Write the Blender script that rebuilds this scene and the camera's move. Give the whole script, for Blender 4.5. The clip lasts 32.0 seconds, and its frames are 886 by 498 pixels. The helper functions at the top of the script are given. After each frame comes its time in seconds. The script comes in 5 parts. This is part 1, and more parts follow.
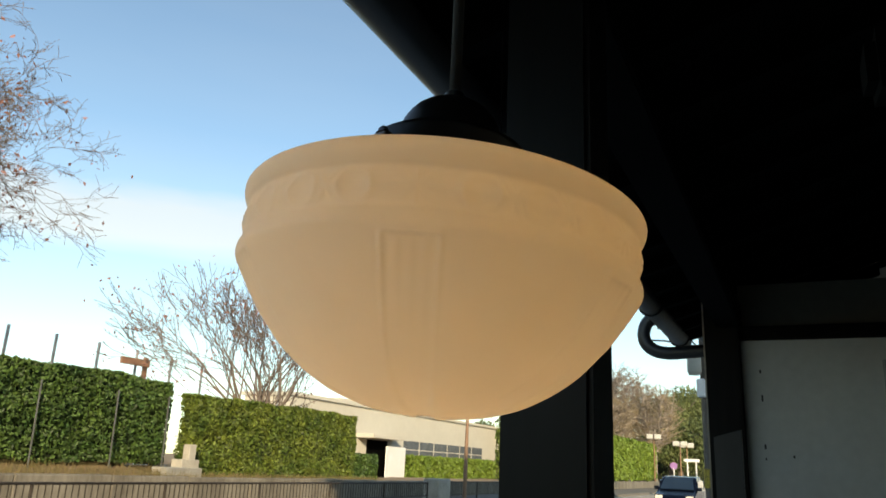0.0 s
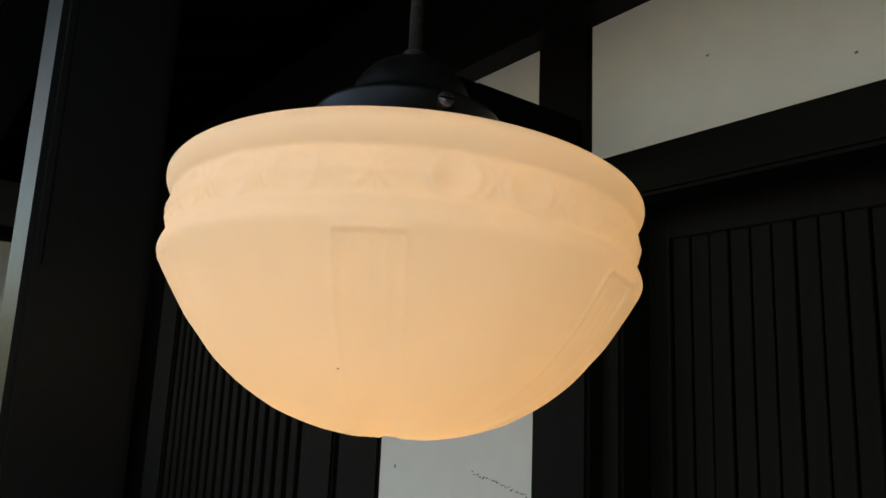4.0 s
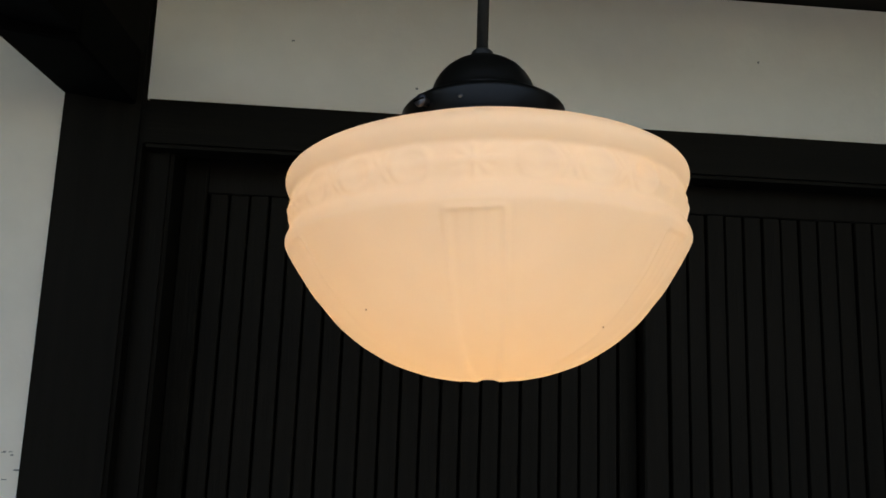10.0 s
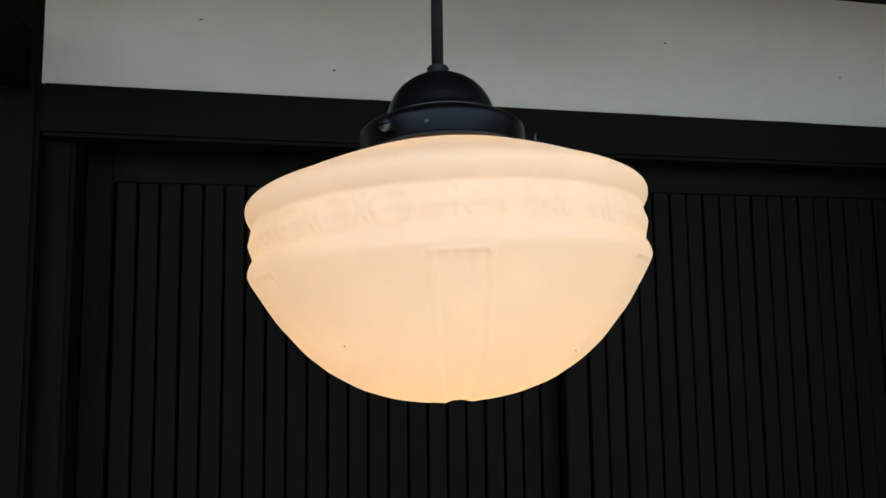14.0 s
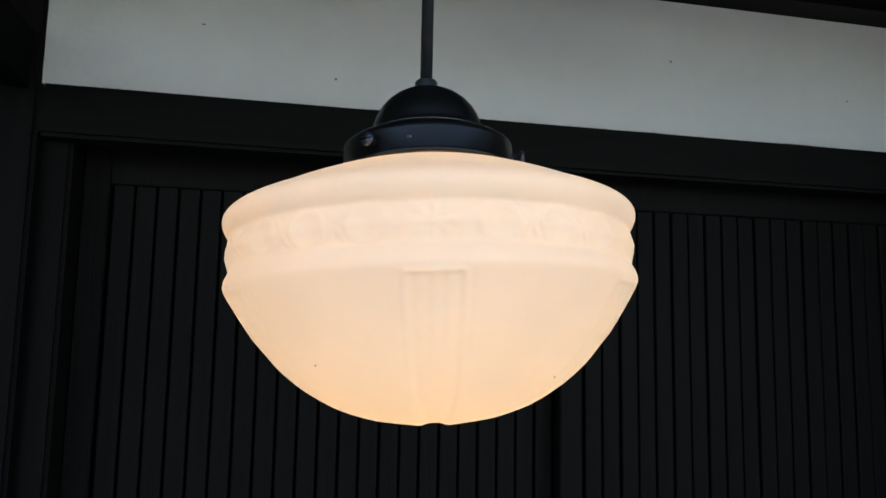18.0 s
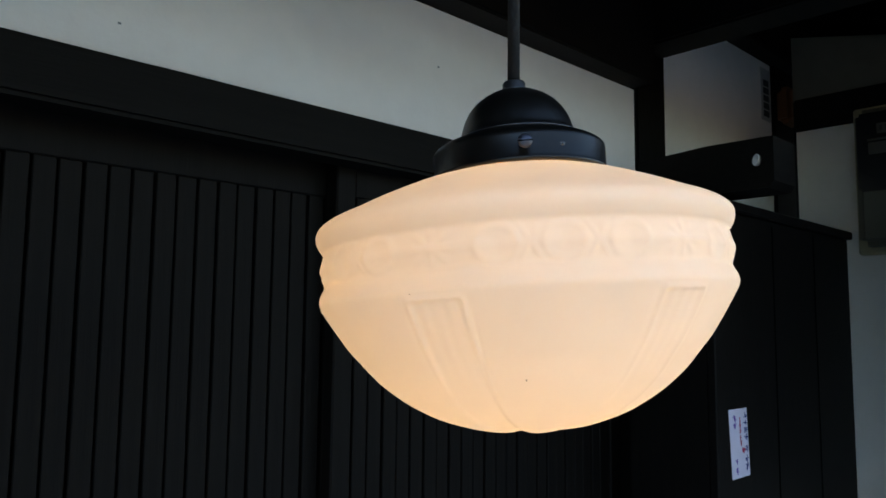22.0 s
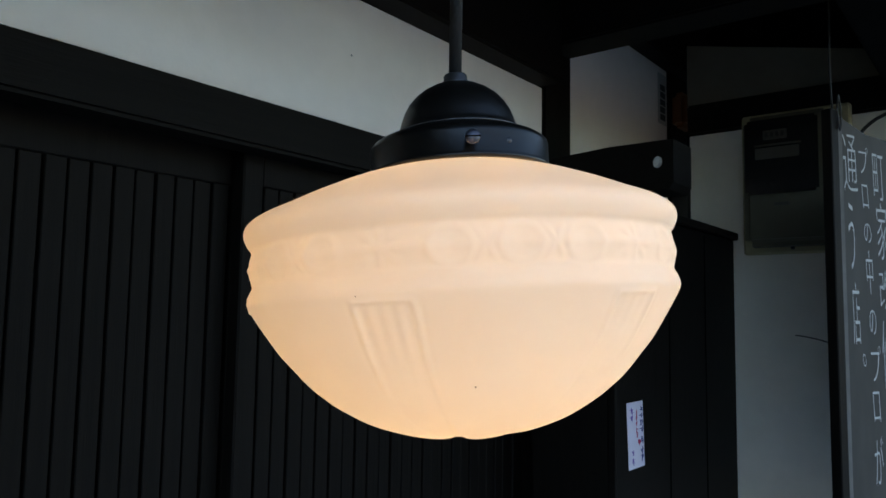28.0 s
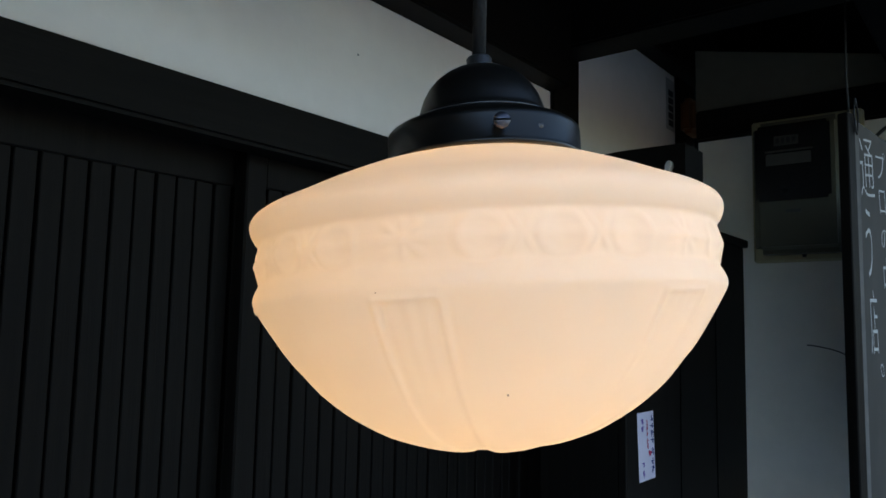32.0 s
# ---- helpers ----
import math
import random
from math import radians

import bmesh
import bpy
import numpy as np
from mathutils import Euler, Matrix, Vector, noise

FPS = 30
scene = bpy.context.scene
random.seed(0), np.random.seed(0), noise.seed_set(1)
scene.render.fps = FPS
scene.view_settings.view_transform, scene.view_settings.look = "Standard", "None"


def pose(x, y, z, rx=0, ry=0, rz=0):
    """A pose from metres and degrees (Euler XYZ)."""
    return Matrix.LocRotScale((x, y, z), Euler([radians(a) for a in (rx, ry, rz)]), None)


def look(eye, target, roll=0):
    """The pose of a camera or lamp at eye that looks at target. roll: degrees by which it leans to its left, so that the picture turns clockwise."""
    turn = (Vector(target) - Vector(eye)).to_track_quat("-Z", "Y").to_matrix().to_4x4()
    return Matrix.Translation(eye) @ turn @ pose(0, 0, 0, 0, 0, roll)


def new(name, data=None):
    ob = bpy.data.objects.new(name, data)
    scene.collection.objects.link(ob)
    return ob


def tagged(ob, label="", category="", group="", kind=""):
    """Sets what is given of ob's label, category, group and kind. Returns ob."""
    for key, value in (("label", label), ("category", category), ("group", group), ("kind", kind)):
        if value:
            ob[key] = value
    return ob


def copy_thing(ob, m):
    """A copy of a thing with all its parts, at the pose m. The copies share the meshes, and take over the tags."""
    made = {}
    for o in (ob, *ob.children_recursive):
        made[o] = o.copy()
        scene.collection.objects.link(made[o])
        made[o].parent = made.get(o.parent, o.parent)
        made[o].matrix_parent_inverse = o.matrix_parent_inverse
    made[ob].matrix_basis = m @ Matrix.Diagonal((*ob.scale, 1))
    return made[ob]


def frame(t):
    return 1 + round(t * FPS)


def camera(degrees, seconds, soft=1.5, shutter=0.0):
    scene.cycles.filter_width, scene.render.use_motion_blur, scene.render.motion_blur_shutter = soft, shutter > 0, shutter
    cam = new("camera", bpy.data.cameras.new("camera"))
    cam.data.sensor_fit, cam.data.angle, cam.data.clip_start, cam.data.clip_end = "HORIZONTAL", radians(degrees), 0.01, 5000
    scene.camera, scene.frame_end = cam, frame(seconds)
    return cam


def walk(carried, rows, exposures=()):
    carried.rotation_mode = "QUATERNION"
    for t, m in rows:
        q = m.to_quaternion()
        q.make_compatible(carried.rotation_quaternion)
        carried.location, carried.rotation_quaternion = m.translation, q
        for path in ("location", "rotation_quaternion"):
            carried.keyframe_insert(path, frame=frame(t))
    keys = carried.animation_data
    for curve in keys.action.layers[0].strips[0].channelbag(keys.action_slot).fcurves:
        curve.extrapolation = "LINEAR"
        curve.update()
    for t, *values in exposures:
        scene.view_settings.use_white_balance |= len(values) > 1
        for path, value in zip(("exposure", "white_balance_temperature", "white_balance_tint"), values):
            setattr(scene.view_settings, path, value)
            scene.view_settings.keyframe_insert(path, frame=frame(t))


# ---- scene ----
cam = camera(61.26, 32.0, soft=1.6, shutter=0.2)
walk(cam, [
    (0, pose(0.4350, 0.2045, 1.4669, 106.10, -2.49, 114.90)),
    (0.3, pose(0.4396, 0.2106, 1.4899, 103.13, -2.89, 113.56)),
    (0.5, pose(0.4388, 0.2082, 1.4937, 101.22, -3.31, 112.45)),
    (0.7, pose(0.4537, 0.1944, 1.4940, 99.50, -4.12, 110.73)),
    (1, pose(0.4907, 0.1620, 1.5084, 97.91, -5.38, 104.06)),
    (1.2, pose(0.5029, 0.1367, 1.5103, 97.39, -5.73, 98.21)),
    (1.5, pose(0.4946, 0.0887, 1.4986, 96.88, -5.79, 90.97)),
    (1.7, pose(0.4812, 0.0510, 1.4916, 97.18, -5.38, 85.90)),
    (2, pose(0.4532, -0.0138, 1.4969, 98.19, -4.89, 78.62)),
    (2.3, pose(0.4395, -0.0682, 1.5052, 98.79, -5.12, 72.62)),
    (2.5, pose(0.4346, -0.1028, 1.5035, 99.30, -4.78, 69.29)),
    (3, pose(0.3984, -0.1866, 1.5139, 100.51, -3.50, 61.42)),
    (3.5, pose(0.3624, -0.2230, 1.5187, 100.94, -2.18, 54.15)),
    (5.5, pose(0.3333, -0.2861, 1.5164, 101.28, -2.82, 50.06)),
    (6, pose(0.2738, -0.3310, 1.5006, 101.73, -3.85, 41.52)),
    (6.5, pose(0.2078, -0.3914, 1.4878, 103.29, -3.24, 26.13)),
    (7, pose(0.1327, -0.4624, 1.4878, 103.48, -2.36, 14.67)),
    (7.5, pose(0.0798, -0.4797, 1.4951, 102.04, -2.60, 8.98)),
    (8, pose(0.0562, -0.4894, 1.4974, 101.07, -2.57, 5.15)),
    (8.5, pose(0.0433, -0.4960, 1.4952, 100.63, -2.36, 3.65)),
    (9, pose(0.0134, -0.5055, 1.4880, 99.78, -2.59, 1.96)),
    (9.5, pose(-0.0193, -0.4959, 1.4847, 99.73, -2.75, -1.13)),
    (10, pose(-0.0615, -0.4879, 1.5007, 99.25, -1.98, -4.90)),
    (10.5, pose(-0.1025, -0.4836, 1.5162, 97.82, -1.76, -9.57)),
    (11, pose(-0.1289, -0.4870, 1.5306, 96.71, -1.20, -14.20)),
    (11.5, pose(-0.1308, -0.4801, 1.5362, 96.30, -0.65, -15.25)),
    (12, pose(-0.1232, -0.4815, 1.5478, 95.62, 0.38, -14.49)),
    (12.5, pose(-0.1158, -0.4845, 1.5383, 95.94, 0.34, -13.28)),
    (13, pose(-0.1164, -0.4825, 1.5438, 96.05, 0.70, -12.86)),
    (13.5, pose(-0.1116, -0.4848, 1.5416, 96.00, 0.87, -12.63)),
    (15.5, pose(-0.1039, -0.4868, 1.5423, 96.59, 0.53, -12.52)),
    (16, pose(-0.1063, -0.4850, 1.5434, 96.53, 0.46, -12.86)),
    (16.5, pose(-0.1007, -0.4884, 1.5433, 96.54, 0.35, -12.79)),
    (17, pose(-0.1025, -0.4876, 1.5435, 96.52, 0.30, -12.75)),
    (17.5, pose(-0.1005, -0.4881, 1.5368, 97.13, -0.24, -13.14)),
    (18, pose(-0.0891, -0.4795, 1.5486, 96.81, -1.08, -12.24)),
    (18.3, pose(-0.1117, -0.4561, 1.5493, 97.04, -2.15, -13.53)),
    (18.5, pose(-0.1406, -0.4412, 1.5514, 97.30, -2.17, -17.90)),
    (18.7, pose(-0.1755, -0.4307, 1.5539, 97.50, -2.10, -23.56)),
    (19, pose(-0.2201, -0.4107, 1.5527, 97.51, -1.71, -29.70)),
    (19.5, pose(-0.2869, -0.3784, 1.5567, 97.19, -0.35, -36.53)),
    (20, pose(-0.3324, -0.3523, 1.5645, 96.50, -0.05, -40.95)),
    (20.5, pose(-0.3238, -0.3364, 1.5650, 96.23, 0.19, -40.42)),
    (21, pose(-0.3276, -0.3355, 1.5629, 96.19, -0.37, -38.67)),
    (21.5, pose(-0.3509, -0.3254, 1.5649, 96.01, -0.88, -40.55)),
    (22, pose(-0.3668, -0.3154, 1.5610, 95.70, -0.59, -43.96)),
    (22.5, pose(-0.3771, -0.2998, 1.5586, 95.49, -0.50, -46.91)),
    (23, pose(-0.3878, -0.2903, 1.5612, 95.17, -0.67, -48.61)),
    (23.5, pose(-0.3962, -0.2959, 1.5621, 95.15, -0.61, -49.47)),
    (24, pose(-0.4074, -0.2948, 1.5650, 95.13, -0.65, -49.61)),
    (24.5, pose(-0.4074, -0.2979, 1.5646, 95.09, -0.81, -49.76)),
    (25, pose(-0.4019, -0.2972, 1.5620, 95.18, -0.52, -50.27)),
    (25.5, pose(-0.4015, -0.2965, 1.5624, 95.14, -0.49, -50.27)),
    (27.5, pose(-0.3880, -0.2984, 1.5644, 95.30, -0.61, -51.34)),
    (28, pose(-0.3695, -0.2825, 1.5665, 95.20, -0.92, -51.95)),
    (28.5, pose(-0.3591, -0.2638, 1.5662, 95.09, -1.03, -52.69)),
    (29, pose(-0.3481, -0.2494, 1.5656, 94.88, -1.50, -53.33)),
    (29.5, pose(-0.3487, -0.2491, 1.5636, 95.34, -1.09, -52.72)),
    (30, pose(-0.3485, -0.2471, 1.5640, 95.71, -1.05, -52.30)),
    (30.5, pose(-0.3523, -0.2523, 1.5601, 95.86, -0.98, -52.18)),
    (31, pose(-0.3502, -0.2498, 1.5621, 95.91, -0.87, -51.95)),
    (31.5, pose(-0.3513, -0.2492, 1.5619, 95.92, -0.84, -51.90)),
    (32, pose(-0.3478, -0.2498, 1.5624, 95.86, -1.21, -51.92)),
], exposures=[(0.0, 1.0, 8700, 9), (1.0, 1.29, 9300, 11), (1.8, 1.72, 10000, 12), (2.5, 1.66, 10300, 13), (6.0, 1.55, 10600, 21), (9.0, 1.56, 10300, 20), (11.0, 1.64, 9700, 18), (13.0, 1.88, 8800, 16), (17.0, 1.89, 7800, 17), (20.0, 1.89, 7400, 15), (32.0, 1.89, 7400, 15)])

# ---- light ----
SUN_ELEV, SUN_AZ = radians(18.6), radians(54)
world = bpy.data.worlds.new("sky")
scene.world = world
world.use_nodes = True
wn, wl = world.node_tree.nodes, world.node_tree.links
wn.clear()
w_out = wn.new("ShaderNodeOutputWorld")
w_bg = wn.new("ShaderNodeBackground")
w_sky = wn.new("ShaderNodeTexSky")
w_sky.sky_type = "NISHITA"
w_sky.sun_disc = False
w_sky.sun_elevation = SUN_ELEV
w_sky.sun_rotation = SUN_AZ
w_sky.air_density, w_sky.dust_density, w_sky.ozone_density = 1.0, 0.3, 1.5
w_tc = wn.new("ShaderNodeTexCoord")
w_map = wn.new("ShaderNodeMapping")
w_map.inputs["Scale"].default_value = (0.9, 0.9, 4.5)
w_map.inputs["Rotation"].default_value = (0.12, 0.05, 0.4)
w_noise = wn.new("ShaderNodeTexNoise")
w_noise.inputs["Scale"].default_value = 1.7
w_noise.inputs["Detail"].default_value = 5
w_noise.inputs["Roughness"].default_value = 0.45
w_ramp = wn.new("ShaderNodeValToRGB")
w_ramp.color_ramp.elements[0].position, w_ramp.color_ramp.elements[0].color = 0.36, (0.0, 0.0, 0.0, 1)
w_ramp.color_ramp.elements[1].position, w_ramp.color_ramp.elements[1].color = 0.75, (0.07, 0.07, 0.07, 1)
# a long low cloud bank above the hedges
w_sep = wn.new("ShaderNodeSeparateXYZ")
w_warp = wn.new("ShaderNodeMath")
w_warp.operation = "MULTIPLY_ADD"
w_warp.inputs[1].default_value = 0.16
w_band = wn.new("ShaderNodeValToRGB")
w_band.color_ramp.elements[0].position, w_band.color_ramp.elements[0].color = 0.17, (0.06, 0.06, 0.06, 1)
w_band.color_ramp.elements[1].position, w_band.color_ramp.elements[1].color = 0.46, (0, 0, 0, 1)
for pos, lum in ((0.32, 0.07), (0.345, 0.6), (0.375, 0.55), (0.395, 0.08)):
    el = w_band.color_ramp.elements.new(pos)
    el.color = (lum, lum, lum, 1)
w_max = wn.new("ShaderNodeMath")
w_max.operation = "MAXIMUM"
wl.new(w_tc.outputs["Generated"], w_sep.inputs["Vector"])
wl.new(w_noise.outputs["Fac"], w_warp.inputs[0])
wl.new(w_sep.outputs["Z"], w_warp.inputs[2])
wl.new(w_warp.outputs["Value"], w_band.inputs["Fac"])
wl.new(w_ramp.outputs["Color"], w_max.inputs[0])
wl.new(w_band.outputs["Color"], w_max.inputs[1])
w_mix = wn.new("ShaderNodeMix")
w_mix.data_type = "RGBA"
w_mix.inputs["B"].default_value = (3.9, 4.15, 4.4, 1)
wl.new(w_tc.outputs["Generated"], w_map.inputs["Vector"])
wl.new(w_map.outputs["Vector"], w_noise.inputs["Vector"])
wl.new(w_noise.outputs["Fac"], w_ramp.inputs["Fac"])
wl.new(w_max.outputs["Value"], w_mix.inputs["Factor"])
w_air = wn.new("ShaderNodeMix")
w_air.data_type, w_air.blend_type = "RGBA", "MULTIPLY"
w_air.inputs["Factor"].default_value = 1.0
w_air.inputs["B"].default_value = (0.75, 0.94, 1.085, 1)
wl.new(w_sky.outputs["Color"], w_air.inputs["A"])
wl.new(w_air.outputs["Result"], w_mix.inputs["A"])
wl.new(w_mix.outputs["Result"], w_bg.inputs["Color"])
w_bg.inputs["Strength"].default_value = 0.122
wl.new(w_bg.outputs["Background"], w_out.inputs["Surface"])

sun_data = bpy.data.lights.new("sun", "SUN")
sun_data.energy, sun_data.angle, sun_data.color = 2.75, radians(0.53), (1.0, 0.91, 0.76)
sun = new("sun", sun_data)
sun_from = Vector((math.sin(SUN_AZ) * math.cos(SUN_ELEV), math.cos(SUN_AZ) * math.cos(SUN_ELEV), math.sin(SUN_ELEV)))
sun.matrix_world = look(sun_from * 50, (0, 0, 0))

BULB = Vector((0.003, -0.006, 1.577))
bulb_data = bpy.data.lights.new("bulb_light", "POINT")
bulb_data.energy, bulb_data.color, bulb_data.shadow_soft_size = 0.120, (1.0, 0.735, 0.41), 0.02
bulb_light = new("bulb_light", bulb_data)
bulb_light.location = BULB


# ---- materials ----
def material(name, base, rough=0.6, metal=0.0, vary=0.0, scale=8.0, bump=0.0, bump_scale=40.0, second=None,
             stretch=(1, 1, 1), streak=0.0, spec=0.5, island=0.0, ramp=(0.35, 0.7)):
    """Principled surface with mottling at two scales, grain and fine relief."""
    m = bpy.data.materials.new(name)
    m.use_nodes = True
    nt = m.node_tree
    b = nt.nodes["Principled BSDF"]
    b.inputs["Roughness"].default_value, b.inputs["Metallic"].default_value = rough, metal
    b.inputs["Specular IOR Level"].default_value = spec
    b.inputs["Base Color"].default_value = (*base, 1)
    tc = nt.nodes.new("ShaderNodeTexCoord")
    mp = nt.nodes.new("ShaderNodeMapping")
    mp.inputs["Scale"].default_value = stretch
    nt.links.new(tc.outputs["Object"], mp.inputs["Vector"])
    if vary or second:
        big, fine = nt.nodes.new("ShaderNodeTexNoise"), nt.nodes.new("ShaderNodeTexNoise")
        big.inputs["Scale"].default_value, big.inputs["Detail"].default_value = scale, 4
        fine.inputs["Scale"].default_value, fine.inputs["Detail"].default_value = scale * 9, 5
        add = nt.nodes.new("ShaderNodeMix")
        add.inputs["Factor"].default_value = 0.4
        rp = nt.nodes.new("ShaderNodeMapRange")
        rp.inputs["From Min"].default_value, rp.inputs["From Max"].default_value = ramp
        mix = nt.nodes.new("ShaderNodeMix")
        mix.data_type = "RGBA"
        other = second or tuple(min(1, c * (1 + vary)) for c in base)
        first = base if second else tuple(c * (1 - vary) for c in base)
        mix.inputs["A"].default_value, mix.inputs["B"].default_value = (*first, 1), (*other, 1)
        for n_ in (big, fine):
            nt.links.new(mp.outputs["Vector"], n_.inputs["Vector"])
        nt.links.new(big.outputs["Fac"], add.inputs["A"])
        nt.links.new(fine.outputs["Fac"], add.inputs["B"])
        nt.links.new(add.outputs["Result"], rp.inputs["Value"])
        nt.links.new(rp.outputs["Result"], mix.inputs["Factor"])
        last = mix.outputs["Result"]
        if island:
            geo = nt.nodes.new("ShaderNodeNewGeometry")
            hsv = nt.nodes.new("ShaderNodeHueSaturation")
            mr = nt.nodes.new("ShaderNodeMapRange")
            mr.inputs["To Min"].default_value, mr.inputs["To Max"].default_value = 1 - island, 1 + island
            nt.links.new(geo.outputs["Random Per Island"], mr.inputs["Value"])
            nt.links.new(mr.outputs["Result"], hsv.inputs["Value"])
            nt.links.new(last, hsv.inputs["Color"])
            last = hsv.outputs["Color"]
        nt.links.new(last, b.inputs["Base Color"])
        rr = nt.nodes.new("ShaderNodeMapRange")
        rr.inputs["To Min"].default_value, rr.inputs["To Max"].default_value = max(0.02, rough - 0.1), min(1, rough + 0.1)
        nt.links.new(fine.outputs["Fac"], rr.inputs["Value"])
        nt.links.new(rr.outputs["Result"], b.inputs["Roughness"])
    if bump:
        bn = nt.nodes.new("ShaderNodeTexNoise")
        bn.inputs["Scale"].default_value, bn.inputs["Detail"].default_value = bump_scale, 6
        bp = nt.nodes.new("ShaderNodeBump")
        bp.inputs["Strength"].default_value, bp.inputs["Distance"].default_value = bump, 0.004
        nt.links.new(mp.outputs["Vector"], bn.inputs["Vector"])
        nt.links.new(bn.outputs["Fac"], bp.inputs["Height"])
        nt.links.new(bp.outputs["Normal"], b.inputs["Normal"])
    return m


def glass_shade_material():
    """Pressed opal glass: passes the bulb's light, scatters daylight, faint satin gloss."""
    m = bpy.data.materials.new("opal_glass")
    m.use_nodes = True
    nt = m.node_tree
    nt.nodes.clear()
    out = nt.nodes.new("ShaderNodeOutputMaterial")
    tr, df, gl = nt.nodes.new("ShaderNodeBsdfTranslucent"), nt.nodes.new("ShaderNodeBsdfDiffuse"), nt.nodes.new("ShaderNodeBsdfGlossy")
    mx, mg = nt.nodes.new("ShaderNodeMixShader"), nt.nodes.new("ShaderNodeMixShader")
    tc = nt.nodes.new("ShaderNodeTexCoord")
    no = nt.nodes.new("ShaderNodeTexNoise")
    no.inputs["Scale"].default_value, no.inputs["Detail"].default_value = 22, 5
    rp = nt.nodes.new("ShaderNodeMix")
    rp.data_type = "RGBA"
    rp.inputs["A"].default_value, rp.inputs["B"].default_value = (0.87, 0.82, 0.73, 1), (0.94, 0.90, 0.82, 1)
    nt.links.new(tc.outputs["Object"], no.inputs["Vector"])
    nt.links.new(no.outputs["Fac"], rp.inputs["Factor"])
    nt.links.new(rp.outputs["Result"], tr.inputs["Color"])
    nt.links.new(rp.outputs["Result"], df.inputs["Color"])
    gl.inputs["Roughness"].default_value = 0.42
    mx.inputs["Fac"].default_value, mg.inputs["Fac"].default_value = 0.68, 0.03
    nt.links.new(tr.outputs["BSDF"], mx.inputs[1])
    nt.links.new(df.outputs["BSDF"], mx.inputs[2])
    nt.links.new(mx.outputs["Shader"], mg.inputs[1])
    nt.links.new(gl.outputs["BSDF"], mg.inputs[2])
    nt.links.new(mg.outputs["Shader"], out.inputs["Surface"])
    return m


def glow_material(name, colour, strength):
    m = bpy.data.materials.new(name)
    m.use_nodes = True
    b = m.node_tree.nodes["Principled BSDF"]
    b.inputs["Base Color"].default_value = (*colour, 1)
    b.inputs["Emission Color"].default_value, b.inputs["Emission Strength"].default_value = (*colour, 1), strength
    return m


M_OPAL = glass_shade_material()
M_BULB = glow_material("bulb_glass", (1.0, 0.55, 0.24), 0.5)
M_BRONZE = material("dark_bronze", (0.0058, 0.0052, 0.0047), 0.34, 0.0, vary=0.2, scale=18, bump=0.015, bump_scale=20, spec=0.46)
M_BRONZE_EDGE = material("rubbed_bronze", (0.10, 0.10, 0.105), 0.35, 0.8, vary=0.3, scale=40)
M_STEEL = material("screw_steel", (0.11, 0.11, 0.135), 0.35, 0.9, vary=0.2, scale=60)
M_CORD = material("black_cord", (0.007, 0.0073, 0.0076), 0.6, vary=0.2, scale=60, bump=0.3, bump_scale=400)
M_WOOD = material("black_stained_wood", (0.0060, 0.0047, 0.0038), 0.6, vary=0.35, scale=5, stretch=(14, 14, 0.7), bump=0.15, bump_scale=22, spec=0.12)
M_WOOD_H = material("black_stained_beam", (0.0060, 0.0047, 0.0038), 0.6, vary=0.35, scale=5, stretch=(0.7, 14, 14), bump=0.15, bump_scale=22, spec=0.12)
M_SLAT = material("black_lattice_wood", (0.0068, 0.0052, 0.0042), 0.6, vary=0.35, scale=6, stretch=(12, 12, 0.6), bump=0.2, bump_scale=25, spec=0.12)
M_POST = material("glossy_black_post", (0.004, 0.0043, 0.0047), 0.42, vary=0.2, scale=5, stretch=(14, 14, 0.7), bump=0.06, bump_scale=22, spec=0.2)
M_FAR_PAVE = material("far_pavement_asphalt", (0.17, 0.155, 0.13), 0.9, vary=0.15, scale=1.0, bump=0.3)
M_OLD_BOARD = material("weathered_brown_boards", (0.22, 0.17, 0.13), 0.9, second=(0.42, 0.37, 0.31), scale=3, stretch=(3, 3, 0.6), bump=0.6, bump_scale=14)
M_GUTTER_BOARD = material("dark_grey_board", (0.016, 0.0155, 0.015), 0.5, vary=0.25, scale=6, stretch=(4, 4, 0.5), bump=0.1)
# darkened white plaster: the roof's shade is put into this colour
M_PLASTER_SHADE = material("shade_toned_plaster", (0.15, 0.13, 0.095), 0.9, vary=0.12, scale=3, bump=0.15, bump_scale=70, spec=0.2)
M_SMEAR = material("chalk_smear", (0.08, 0.075, 0.068), 0.9, second=(0.19, 0.18, 0.165), scale=9, stretch=(1, 1, 0.4))
# near-black; on eave and bracket timbers it carries their shade as colour
M_DARK = material("near_black", (0.0018, 0.0018, 0.0018), 0.9, vary=0.4, scale=4, bump=0.1, spec=0.05)
M_PLASTER = material("white_plaster", (0.89, 0.83, 0.78), 0.85, vary=0.045, scale=2.2, bump=0.12, bump_scale=90, spec=0.2)
# darker than the white plaster; on the return wall it carries the shade
M_PLASTER_GREY = material("grey_plaster", (0.55, 0.54, 0.51), 0.9, vary=0.09, scale=2.5, bump=0.15, bump_scale=70, spec=0.2)
M_SCUFF = material("scuff_dirt", (0.26, 0.26, 0.26), 0.9, vary=0.3, scale=60)
M_STAIN = material("water_stain", (0.52, 0.48, 0.42), 0.9, vary=0.15, scale=30)
M_METAL_BLACK = material("black_painted_steel", (0.02, 0.02, 0.021), 0.45, 0.3, vary=0.3, scale=25, bump=0.1)
M_GUTTER = material("black_gutter_plastic", (0.018, 0.018, 0.02), 0.4, vary=0.25, scale=6, bump=0.05)
